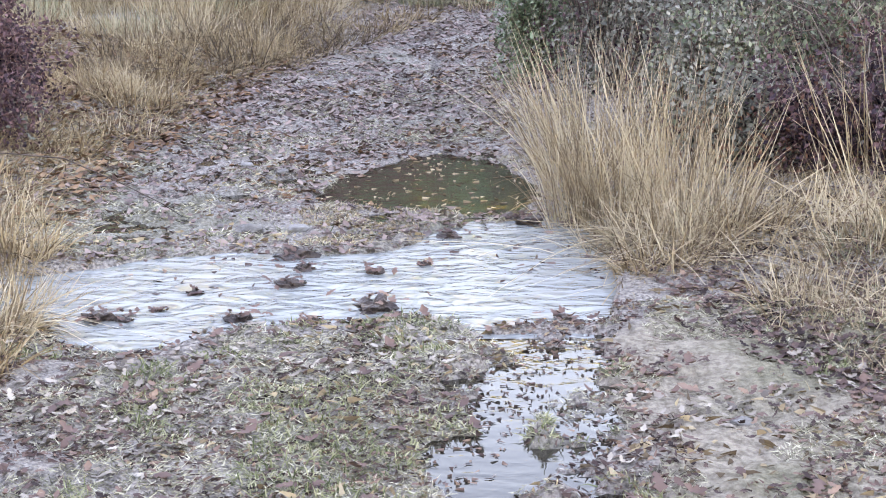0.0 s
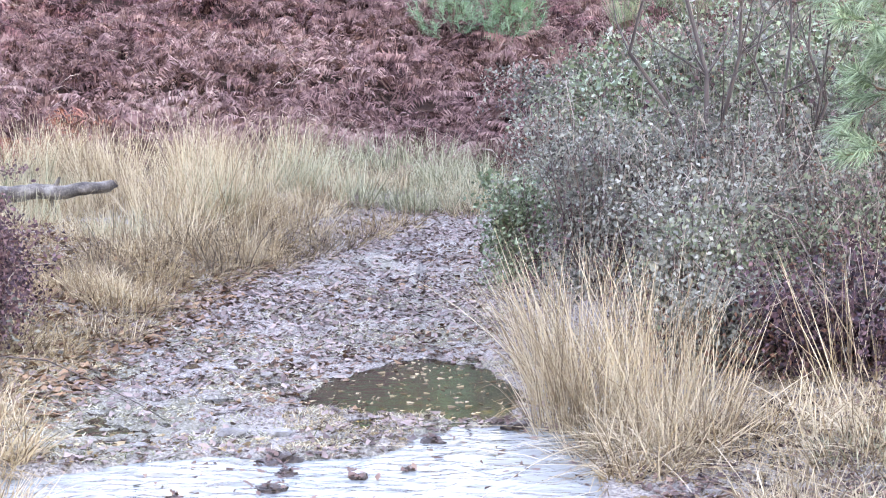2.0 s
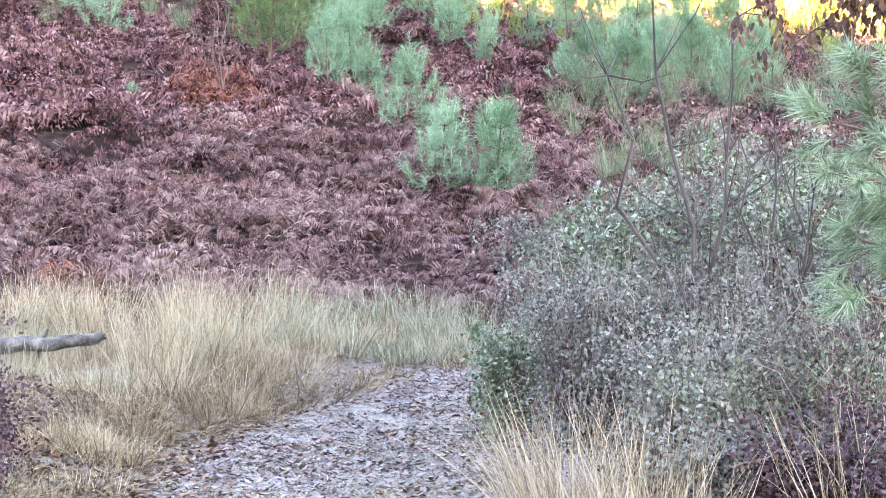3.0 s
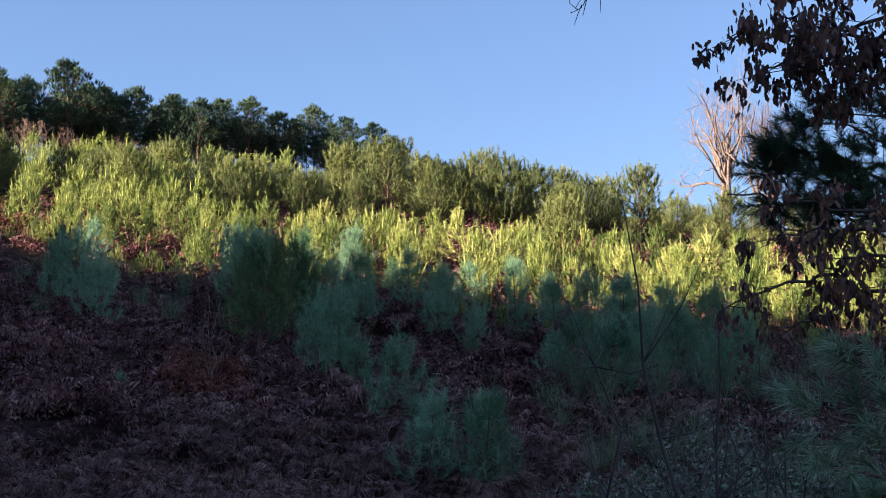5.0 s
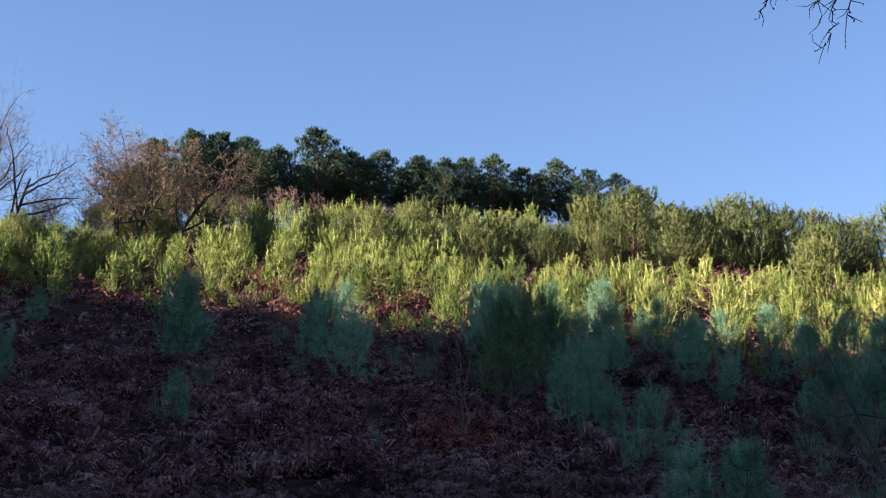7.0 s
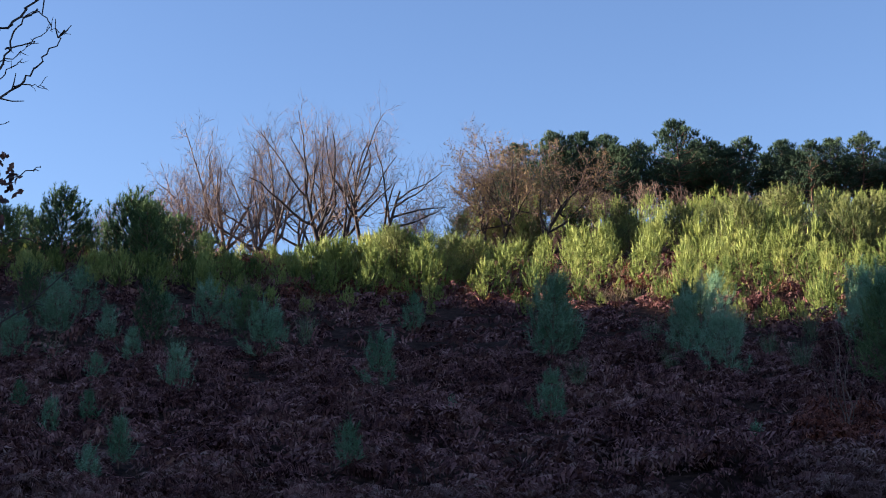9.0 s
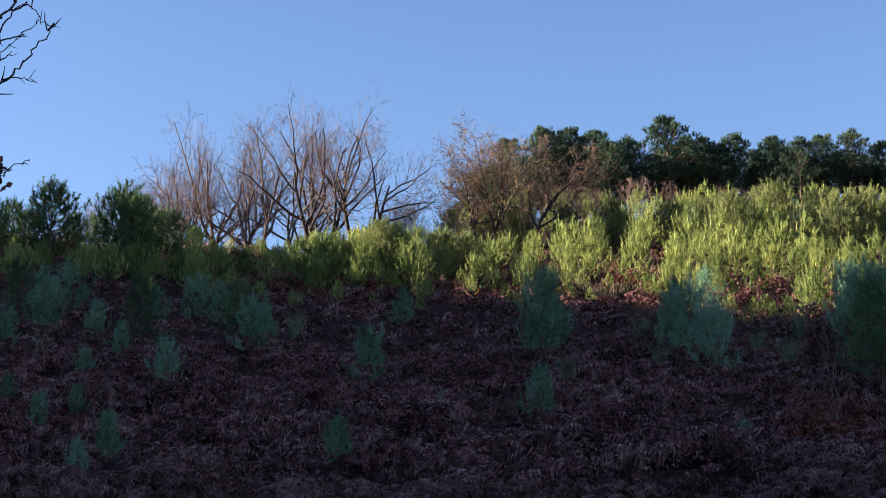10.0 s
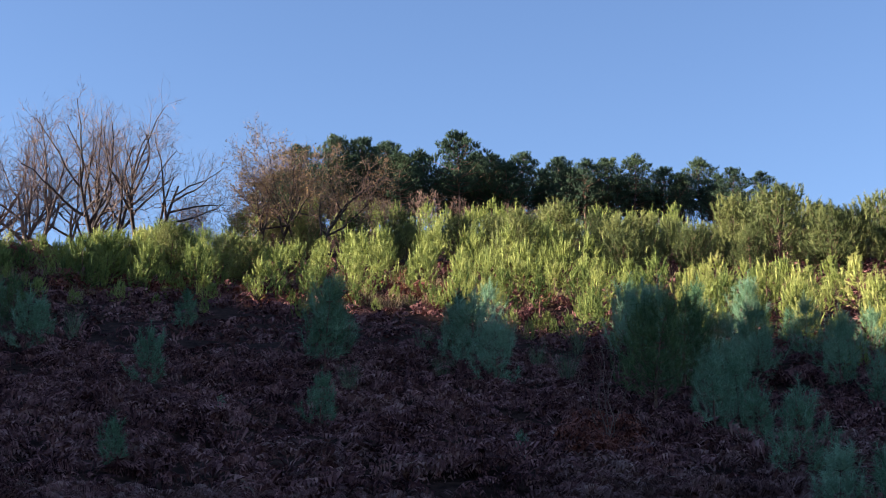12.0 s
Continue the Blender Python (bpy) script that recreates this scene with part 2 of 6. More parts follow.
class Soup:
    """Collects vertices and faces of many small pieces for one mesh."""

    def __init__(self):
        self.v, self.f, self.n = [], [], 0

    def add(self, v, f):
        v = np.asarray(v, float).reshape(-1, 3)
        self.v.append(v)
        self.f.append(np.asarray(f, int) + self.n)
        self.n += len(v)

    def mesh(self, name, mat, smooth=False):
        me = bpy.data.meshes.new(name)
        v = np.concatenate(self.v)
        me.vertices.add(len(v))
        me.vertices.foreach_set("co", v.astype(np.float32).ravel())
        loops = np.concatenate([f.ravel() for f in self.f])
        sizes = np.concatenate([np.full(len(f), f.shape[1]) for f in self.f])
        me.loops.add(len(loops))
        me.loops.foreach_set("vertex_index", loops.astype(np.int32))
        me.polygons.add(len(sizes))
        me.polygons.foreach_set("loop_start", np.concatenate([[0], np.cumsum(sizes)[:-1]]).astype(np.int32))
        if smooth:
            me.polygons.foreach_set("use_smooth", np.ones(len(sizes), bool))
        me.update(calc_edges=True)
        me.materials.append(mat)
        return me


def unit(a):
    return a / np.maximum(np.linalg.norm(a, axis=-1, keepdims=True), 1e-9)


def ribbons(soup, root, way, length, width, rng, segs=3, droop=0.0, serrate=0.0, fall=None):
    """Tapering bent blades, all at once. droop: how far the tip sinks, in lengths."""
    n = len(root)
    length, width = np.broadcast_to(length, n), np.broadcast_to(width, n)
    t = np.linspace(0, 1, segs + 1)
    side = unit(np.cross(way, rng.normal(size=(n, 3))))
    down = np.array([0, 0, -1.0]) if fall is None else fall
    dr = np.broadcast_to(droop, n)
    c = root[:, None] + way[:, None] * (length[:, None] * t)[..., None] + down * ((dr * length)[:, None] * t ** 2)[..., None]
    taper = (1 - t) ** 0.6 * 0.97 + 0.03
    if serrate:
        taper = np.sin(np.pi * np.clip(t * 0.9 + 0.1, 0, 1)) * np.where(np.arange(segs + 1) % 2, 1.0, 1 - serrate) + 0.03
    w = side[:, None] * (width[:, None] * taper * 0.5)[..., None]
    v = np.stack([c - w, c + w], 2).reshape(n, -1, 3)
    k = 2 * (segs + 1)
    i = 2 * np.arange(segs)
    f = np.stack([i, i + 1, i + 3, i + 2], 1)
    soup.add(v, (f[None] + (np.arange(n) * k)[:, None, None]).reshape(-1, 4))


def needles(soup, base, axis, count, reach, width, spread, rng, shaft=0.15):
    """Bottle-brush shoots: narrow three-sided needles round each axis."""
    s = len(base)
    b = np.repeat(base, count, 0)
    a = np.repeat(axis, count, 0)
    L = np.repeat(np.broadcast_to(reach, s), count)
    ll = np.repeat(np.broadcast_to(shaft, s), count)
    radial = unit(np.cross(a, rng.normal(size=a.shape)))
    sp = np.radians(rng.uniform(spread * 0.5, spread * 1.4, len(b)))
    way = a * np.cos(sp)[:, None] + radial * np.sin(sp)[:, None]
    p = b + a * (rng.uniform(0, 1, len(b)) * ll)[:, None]
    side = unit(np.cross(way, rng.normal(size=a.shape))) * (width / 2)
    ln = (L * rng.uniform(0.7, 1.15, len(b)))[:, None]
    tip = p + way * ln + np.array([0, 0, -0.12]) * ln
    v = np.stack([p - side, p + side, tip], 1)
    soup.add(v, np.arange(3 * len(b)).reshape(-1, 3))


def candles(soup, base, axis, length, radius, rng):
    """Upright shoot cores: ragged three-sided spindles."""
    n = len(base)
    length, radius = np.broadcast_to(length, n), np.broadcast_to(radius, n)
    a = unit(np.cross(axis, rng.normal(size=(n, 3))))
    b = np.cross(axis, a)
    ang = np.arange(3) * 2 * np.pi / 3
    ring = a[:, None] * np.cos(ang)[None, :, None] + b[:, None] * np.sin(ang)[None, :, None]
    low = base[:, None] - axis[:, None] * 0.1 * length[:, None, None]
    mid = base[:, None] + ring * (radius[:, None] * rng.uniform(0.55, 1.35, (n, 3)))[..., None] + axis[:, None] * (length[:, None] * rng.uniform(0.15, 0.55, (n, 3)))[..., None]
    tip = base[:, None] + axis[:, None] * length[:, None, None]
    v = np.concatenate([mid, low, tip], 1)
    f = np.array([[0, 1, 4], [1, 2, 4], [2, 0, 4], [1, 0, 3], [2, 1, 3], [0, 2, 3]])
    soup.add(v, (f[None] + (np.arange(n) * 5)[:, None, None]).reshape(-1, 3))


def blobs(soup, p, radius, rng):
    """Small uneven eight-faced lumps."""
    n = len(p)
    d = np.array([[1, 0, 0], [0, 1, 0], [-1, 0, 0], [0, -1, 0], [0, 0, 1], [0, 0, -1]], float)
    v = p[:, None] + d[None] * (np.broadcast_to(radius, (n, 1)) * rng.uniform(0.6, 1.3, (n, 6)))[..., None]
    f = np.array([[0, 1, 4], [1, 2, 4], [2, 3, 4], [3, 0, 4], [1, 0, 5], [2, 1, 5], [3, 2, 5], [0, 3, 5]])
    soup.add(v, (f[None] + (np.arange(n) * 6)[:, None, None]).reshape(-1, 3))


def ferns(soup, root, way, length, rng, pairs=8, droop=0.7, broad=0.26):
    """Dead fern fronds: paired leaflets along an arching rib, hanging limply."""
    n = len(root)
    length = np.broadcast_to(length, n)
    t = (np.arange(pairs) + 0.4) / pairs
    dr = np.broadcast_to(droop, n)
    down = np.array([0, 0, -1.0])
    c = root[:, None] + way[:, None] * (length[:, None] * t)[..., None] + down * ((dr * length)[:, None] * t ** 2)[..., None]
    tan = unit(way[:, None] + down * (2 * dr[:, None] * t)[..., None])
    side = unit(np.cross(tan, rng.normal(size=(n, 1, 3)) * 0.6 + np.array([0, 0, 1.0])))
    w = (broad * (1 - t) ** 0.75 + 0.03) * length[:, None] * rng.uniform(0.6, 1.25, (n, pairs))
    half = (length / pairs * 0.42)[:, None, None]
    for sgn in (-1, 1):
        limp = rng.uniform(0.1, 1.1, (n, pairs, 1))
        tip = c + (side * sgn + tan * 0.35 + down * limp) * w[..., None]
        v = np.stack([c - tan * half, c + tan * half, tip], 2).reshape(-1, 3)
        soup.add(v, np.arange(len(v)).reshape(-1, 3))


def tube(soup, pts, radii, sides=5):
    pts = np.asarray(pts, float)
    radii = np.asarray(radii, float)
    n = len(pts)
    d = unit(np.gradient(pts, axis=0))
    ref = np.array([0.31, 0.83, 0.2]) if abs(d[:, 2]).mean() > 0.7 else np.array([0.05, 0.1, 1.0])
    a = unit(np.cross(d, ref))
    b = np.cross(d, a)
    ang = np.arange(sides) / sides * 2 * np.pi
    ring = a[:, None] * np.cos(ang)[None, :, None] + b[:, None] * np.sin(ang)[None, :, None]
    v = pts[:, None] + ring * radii[:, None, None]
    i, j = np.meshgrid(np.arange(n - 1), np.arange(sides), indexing="ij")
    j2 = (j + 1) % sides
    f = np.stack([i * sides + j, i * sides + j2, (i + 1) * sides + j2, (i + 1) * sides + j], -1).reshape(-1, 4)
    soup.add(v.reshape(-1, 3), f)


def leaves(soup, p, size, rng, up=0.0, lobed=False):
    """Small folded leaves; lobed: wavy oak outline."""
    n = len(p)
    size = np.broadcast_to(size, n)[:, None]
    nrm = unit(rng.normal(size=(n, 3)) + np.array([0, 0, up]))
    a = unit(np.cross(nrm, rng.normal(size=(n, 3))))
    b = np.cross(nrm, a)
    curl = rng.uniform(0.05, 0.55, (n, 1)) * rng.choice([-1.0, 1.0], (n, 1))
    if lobed:
        ts = [0.0, 0.16, 0.28, 0.42, 0.54, 0.68, 0.82, 1.0]
        ws = [0.02, 0.17, 0.09, 0.25, 0.13, 0.27, 0.16, 0.04]
    else:
        ts, ws = [0.0, 0.42, 1.0], [0.04, 0.28, 0.03]
    rows = []
    for t, w in zip(ts, ws):
        mid = p + a * size * (t - 0.5) + nrm * size * curl * (t - 0.5) ** 2 * 2.2
        rows += [mid - b * size * w + nrm * size * curl * w, mid, mid + b * size * w + nrm * size * curl * w * 0.8]
    v = np.stack(rows, 1)
    k = len(rows)
    i = 3 * np.arange(len(ts) - 1)
    f = np.concatenate([np.stack([i, i + 1, i + 4, i + 3], 1), np.stack([i + 1, i + 2, i + 5, i + 4], 1)])
    soup.add(v, (f[None] + (np.arange(n) * k)[:, None, None]).reshape(-1, 4))


def small_leaves(soup, p, size, rng, up=0.0):
    """Leaves seen from afar: one folded diamond each."""
    n = len(p)
    size = np.broadcast_to(size, n)[:, None]
    nrm = unit(rng.normal(size=(n, 3)) + np.array([0, 0, up]))
    a = unit(np.cross(nrm, rng.normal(size=(n, 3))))
    b = np.cross(nrm, a)
    v = np.stack([p - a * size * 0.5, p - b * size * 0.32 + nrm * size * 0.12, p + a * size * 0.5, p + b * size * 0.32 + nrm * size * 0.12], 1)
    f = np.array([[0, 1, 2], [0, 2, 3]])
    soup.add(v, (f[None] + (np.arange(n) * 4)[:, None, None]).reshape(-1, 3))


FINE = {"blade_tuft", "thatch", "twig_spray", "needle_spray", "leaf_spray", "stem_bundle", "cane_tangle", "withered_foliage", "branch_spray", "foliage", "crown"}


def thing(name, at, label, category, group="", turn=0.0, scale=1.0):
    ob = new(name)
    ob.empty_display_size = 0.1
    ob.matrix_basis = Matrix.Translation(at) @ Matrix.Rotation(turn, 4, "Z") @ Matrix.Scale(scale, 4)
    return tagged(ob, label, category, group, "")


def part(name, me, parent, label=""):
    ob = new(name, me)
    ob.parent = parent
    if name in FINE:
        ob["kind"] = "stuff"
    return tagged(ob, label) if label else ob


def stuff(name, soup, mat, label, category):
    return tagged(new(name, soup.mesh(name, mat)), label, category, "", "stuff")


# ---- the lie of the land


def hashed(i, j, seed):
    h = np.sin(i * 127.1 + j * 311.7 + seed * 74.7) * 43758.5453
    return h - np.floor(h)


def rough(x, y, size, seed=0, octaves=3):
    """Value noise from -1 to 1."""
    total, amp, norm = 0.0, 1.0, 0.0
    for o in range(octaves):
        u, v = np.asarray(x, float) / size * 2 ** o + 17.3 * o, np.asarray(y, float) / size * 2 ** o + 9.1 * o
        i, j = np.floor(u), np.floor(v)
        fu, fv = u - i, v - j
        fu, fv = fu * fu * (3 - 2 * fu), fv * fv * (3 - 2 * fv)
        a = hashed(i, j, seed) * (1 - fu) + hashed(i + 1, j, seed) * fu
        b = hashed(i, j + 1, seed) * (1 - fu) + hashed(i + 1, j + 1, seed) * fu
        total = total + amp * ((a * (1 - fv) + b * fv) * 2 - 1)
        norm += amp
        amp *= 0.5
    return total / norm


def ease(a, b, x):
    t = np.clip((np.asarray(x, float) - a) / (b - a), 0, 1)
    return t * t * (3 - 2 * t)


WATER_Z = -0.045
SLOPE_D = [0, 12, 18, 23, 28, 40, 50, 75, 95, 140, 150, 400]
SLOPE_Z = [0, 0, 0.35, 1.2, 2.3, 5.6, 8.4, 16.1, 23.2, 37, 38.5, 40]


def near_edge(x):
    return np.interp(x, [-4, -1.55, -1.4, -1.1, -0.95, -0.8, -0.5, -0.2, 0.1, 0.4, 0.62, 0.72, 0.8], [5.2, 5.5, 5.22, 5.1, 5.22, 5.42, 5.48, 5.62, 5.44, 5.46, 5.5, 6.1, 7.4])


def far_edge(x):
    return np.interp(x, [-4, -1.72, -1.35, -1.0, -0.46, -0.2, -0.05, 0.15, 0.35, 0.64, 0.72, 0.8], [6.0, 6.33, 6.58, 6.68, 6.64, 6.73, 7.05, 7.2, 7.34, 7.34, 7.0, 6.6])


def stream_depth(x, y):
    return np.minimum(y - near_edge(x), far_edge(x) - y) + 0.07 * rough(x, y, 0.5, 3) + 0.03 * rough(x, y, 0.12, 53)


def in_puddle(x, y):
    mid = np.interp(y, [7.6, 7.8, 8.4, 9.0, 9.4], [0.12, -0.1, -0.05, -0.02, -0.06])
    wide = np.interp(y, [7.45, 7.65, 7.85, 8.4, 8.9, 9.35, 9.5], [0.0, 0.36, 0.6, 0.55, 0.36, 0.10, 0.0])
    return (wide - np.abs(x - mid)) * 1.6 + 0.14 * rough(x, y, 0.4, 5) + 0.10 * rough(x, y, 0.12, 55)


def wet_track(x, y):
    mid = np.interp(y, [3.4, 4.1, 4.75, 5.2], [0.16, 0.22, 0.31, 0.33])
    return (1 - np.abs(x - mid) / 0.34 + 0.45 * rough(x, y, 0.3, 57) + 0.3 * rough(x, y, 0.09, 61)) * ease(5.45, 5.2, y)


def wet_patch(x, y):
    """Sodden leaf mud on the far side, with water standing between the leaves."""
    a = 1 - np.hypot((x + 1.25) / 0.75, (y - 8.3) / 1.5)
    b = 1 - np.hypot((x + 0.45 - 0.12 * (y - 12.5)) / 0.75, (y - 12.8) / 2.6)
    return np.maximum(a, b)


def path_mask(x, y):
    left = np.interp(y, [3, 7, 9.5, 12.7, 16, 19, 30], [-2.4, -2.1, -2.05, -1.6, -0.85, 0.0, 2])
    right = np.interp(y, [3, 6, 7, 9, 11, 13, 17, 19, 30], [2.0, 1.2, 0.8, 0.55, 0.35, 0.3, 0.5, 0.6, 2.2])
    return np.minimum(x - left, right - x)


def land(x, y):
    x, y = np.asarray(x, float), np.asarray(y, float)
    d = np.hypot(x, y)
    az = np.degrees(np.arctan2(-x, y))
    crest = np.interp(az, [-90, -4, 3, 19, 24, 90], [112, 112, 152, 152, 98, 98])
    lim = np.minimum(d, crest)
    z = sum(np.interp(lim + o, SLOPE_D, SLOPE_Z) for o in (-3, -1.5, 0, 1.5, 3)) / 5
    z = z * np.interp(az, [-60, -18, -10, 0, 60], [0.8, 0.86, 0.93, 1, 1]) * ease(105, 60, np.abs(az))
    hillside = ease(19, 26, d) * ease(105, 70, np.abs(az))
    z = z + hillside * (0.38 * rough(x, y, 4.0, 1) + 0.24 * rough(x, y, 1.5, 2))
    # the ridge that hides the low sun
    u = x * S_DIR.x + y * S_DIR.y
    w = -x * S_DIR.y + y * S_DIR.x
    w = -w
    crest_z = np.interp(w, [50, 61, 65, 69, 74, 78, 80.5, 81.6, 82.2, 83.2, 85, 88], [51.4, 51.0, 50.2, 49.8, 51.2, 47.0, 48.2, 50.8, 51.4, 48.0, 45.5, 44.0])
    back = crest_z * ease(42, 120, u) * ease(260, 170, np.abs(w)) + 0.5 * rough(w, u * 0.2, 7.0, 8) * ease(60, 110, u)
    z = np.maximum(z, back - 0.5 * ease(45, 20, u))
    # near ground: banks, stream bed, puddle, wet track and mud relief
    near = ease(24, 15, d)
    pm = path_mask(x, y)
    z = z + near * (0.16 * ease(0.0, -0.9, pm) + 0.10 * ease(-0.6, -2.5, pm))
    z = z + near * (0.024 * rough(x, y, 0.35, 4, 4) + 0.026 * rough(x, y, 0.10, 6, 3))
    wet_mud = ease(-0.1, 0.3, pm) * ease(6.4, 7.2, y) * ease(13.0, 9.0, y)
    z = z - 0.022 * wet_mud * near - 0.012 * ease(-0.2, 0.2, pm) * near
    s = stream_depth(x, y)
    z = np.where(d < 20, z - (0.14 + z.clip(-0.2, 0.5)) * ease(-0.10, 0.22, s), z)
    z = np.where(d < 20, z - 0.10 * ease(-0.15, 0.3, in_puddle(x, y)), z)
    z = np.where(d < 20, z - (0.062 - 0.085 * rough(x, y, 0.10, 9, 3)) * ease(0.0, 0.45, wet_track(x, y)), z)
    z = np.where(d < 20, z - (0.004 + 0.05 * ease(9, 14, y) * (z > 0) - 0.060 * rough(x, y, 0.12, 10, 3)) * ease(0.0, 0.5, wet_patch(x, y)) * near, z)
    return z


def spot(az, d, lift=0.0):
    x, y = -d * math.sin(radians(az)), d * math.cos(radians(az))
    return Vector((x, y, float(land(x, y)) + lift))


def on_land(x, y, lift=0.0):
    return np.stack([x, y, land(x, y) + lift], -1)


def spread_axis(fine_a, fine_b, step, open_a, open_b):
    """Grid lines: fine between a and b, then widening to 0.8 m as far as open_a / open_b, then fast to the horizon."""
    def run(start, sign, reach):
        out, s, p = [], step, 0.0
        while p < 1700:
            s = min(s * 1.09, 0.8) if p < reach else min(s * 1.25, 150)
            p += s
            out.append(start + sign * p)
        return out
    mid = list(np.arange(fine_a, fine_b, step))
    return np.array(run(fine_a, -1, open_a)[::-1] + mid + run(mid[-1], 1, open_b))


def build_ground():
    xs = spread_axis(-2.3, 2.2, 0.024, 66, 28)
    ys = spread_axis(3.4, 8.0, 0.024, 14, 98)
    X, Y = np.meshgrid(xs, ys, indexing="ij")
    Z = land(X, Y)
    nx, ny = X.shape
    i, j = np.meshgrid(np.arange(nx - 1), np.arange(ny - 1), indexing="ij")
    f = np.stack([i * ny + j, (i + 1) * ny + j, (i + 1) * ny + j + 1, i * ny + j + 1], -1).reshape(-1, 4)
    s = Soup()
    s.add(np.stack([X, Y, Z], -1), f)
    me = s.mesh("ground", M_GROUND, True)
    d = np.hypot(X, Y)
    sand = ease(0.15, 0.75, rough(X, Y, 1.2, 11) * 0.5 + 0.35 * rough(X, Y, 0.25, 60) + 1.0 * ease(0.4, 0.75, X) * ease(5.6, 4.9, Y)) 
    moss = ease(0.05, 0.5, rough(X, Y, 0.7, 12) + 0.25 * ease(5.6, 5.0, Y)) * ease(20, 12, d) * 0.45
    soil = ease(16, 20, d)
    front = ease(1.5, 2.8, Y)
    col = np.stack([sand * ease(9, 7, d) * front, moss * front + 0.55 * (1 - front), np.maximum(soil, 0.6 * (1 - front)), np.ones_like(X)], -1)
    layer = me.color_attributes.new("cover", "FLOAT_COLOR", "POINT")
    layer.data.foreach_set("color", col.astype(np.float32).ravel())
    tagged(new("ground", me), "wet muddy ford ground rising to a bracken hillside", "ground", "", "structure")


def build_water():
    xs, ys = np.arange(-4, 1.8, 0.05), np.arange(3.0, 13.0, 0.05)
    X, Y = np.meshgrid(xs, ys, indexing="ij")
    i, j = np.meshgrid(np.arange(len(xs) - 1), np.arange(len(ys) - 1), indexing="ij")
    ny = len(ys)
    f = np.stack([i * ny + j, (i + 1) * ny + j, (i + 1) * ny + j + 1, i * ny + j + 1], -1).reshape(-1, 4)
    cx, cy = X[:-1, :-1].ravel() + 0.025, Y[:-1, :-1].ravel() + 0.025
    stream = stream_depth(cx, cy) > -0.16
    still = ~stream & (path_mask(cx, cy) > -0.3)
    v = np.stack([X, Y, np.full_like(X, WATER_Z)], -1).reshape(-1, 3)
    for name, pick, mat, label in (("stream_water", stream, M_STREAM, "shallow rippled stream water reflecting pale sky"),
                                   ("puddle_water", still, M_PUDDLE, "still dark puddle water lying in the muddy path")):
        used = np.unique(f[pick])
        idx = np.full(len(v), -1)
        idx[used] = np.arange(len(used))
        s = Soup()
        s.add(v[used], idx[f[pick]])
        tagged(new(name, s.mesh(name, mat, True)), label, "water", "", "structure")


build_ground()
build_water()

# ---- pines


def brush_pine(height, seed, whorls, per_whorl, side, count, reach, width, fat, shoot, core, spread=36, bare=0.08, level=0.2, dome=0.7):
    """Young pine: tiers of up-curving branches, each ending in upright brushes of long needles."""
    rng = np.random.default_rng(seed)
    wood, green = Soup(), Soup()
    lean = rng.normal(size=2) * 0.035 * height
    zz = np.linspace(0, 1, 6)
    trunk = np.stack([lean[0] * zz ** 2, lean[1] * zz ** 2, zz * height * 0.94], 1)
    tube(wood, trunk, 0.020 * height ** 0.8 * (1 - zz * 0.85), 6)
    base, axis, long = [], [], []

    def brush(p, way, L):
        base.append(p)
        axis.append(unit(np.asarray(way, float)))
        long.append(L)
    for k in range(whorls):
        t = bare + (0.90 - bare) * (k + rng.uniform(0.2, 0.8)) / whorls
        c = np.array([lean[0] * t * t, lean[1] * t * t, t * height * 0.94])
        reach_out = height * fat * (1 - t) ** dome * rng.uniform(0.75, 1.15) + 0.06 * height ** 0.5
        turn = rng.uniform(0, 6.28)
        for b in range(per_whorl):
            a = turn + b * 2 * np.pi / per_whorl + rng.normal() * 0.3
            L = reach_out * rng.uniform(0.6, 1.15)
            out, across = np.array([np.cos(a), np.sin(a), 0.0]), np.array([-np.sin(a), np.cos(a), 0.0])
            rise = rng.uniform(0.3, 0.7)

            def along(f):
                return c + out * L * f + np.array([0, 0, L * (level * f + rise * f ** 3)])
            tube(wood, [along(f) for f in (0.0, 0.5, 1.0)], 0.008 * height ** 0.6 * np.array([1, 0.7, 0.3]), 3)
            brush(along(0.88), out * rng.uniform(0.05, 0.4) + rng.normal(size=3) * 0.10 + np.array([0, 0, 1.0]), shoot * rng.uniform(0.65, 1.25))
            brush(along(0.3), out + np.array([0, 0, 0.35 + rise * 0.5]), L * 0.55)
            for s in range(side):
                f = rng.uniform(0.4, 0.85)
                sg = 1 if s % 2 else -1
                brush(along(f) + across * sg * L * rng.uniform(0.08, 0.26), out * 0.25 + across * sg * rng.uniform(0.1, 0.45) + np.array([0, 0, 0.9]), shoot * rng.uniform(0.45, 0.9))
    top = trunk[-1]
    brush(top - np.array([0, 0, 0.25 * shoot]), rng.normal(size=3) * 0.06 + np.array([0, 0, 1.0]), shoot * 1.5)
    for s in range(4):
        a = s * 1.57 + rng.uniform(0, 1)
        brush(top - np.array([0, 0, 0.35 * shoot]), [math.cos(a) * 0.38, math.sin(a) * 0.38, 1.0], shoot * rng.uniform(0.8, 1.1))
    base, axis, long = np.array(base), np.array(axis), np.array(long)
    candles(green, base, axis, long * 1.05, core * rng.uniform(0.7, 1.3, len(base)), rng)
    needles(green, base, axis, count, reach, width, spread, rng, long)
    return wood.mesh("trunk", M_PINEBARK), green


def make_pine(name, meshes, at, label, group, turn, scale, category="pine tree"):
    ob = thing(name, at, label, category, group, turn, scale)
    part("trunk", meshes[0], ob, "thin brown trunk and branches")
    part("crown", meshes[1], ob, "upright tufts of long needles")
    return ob


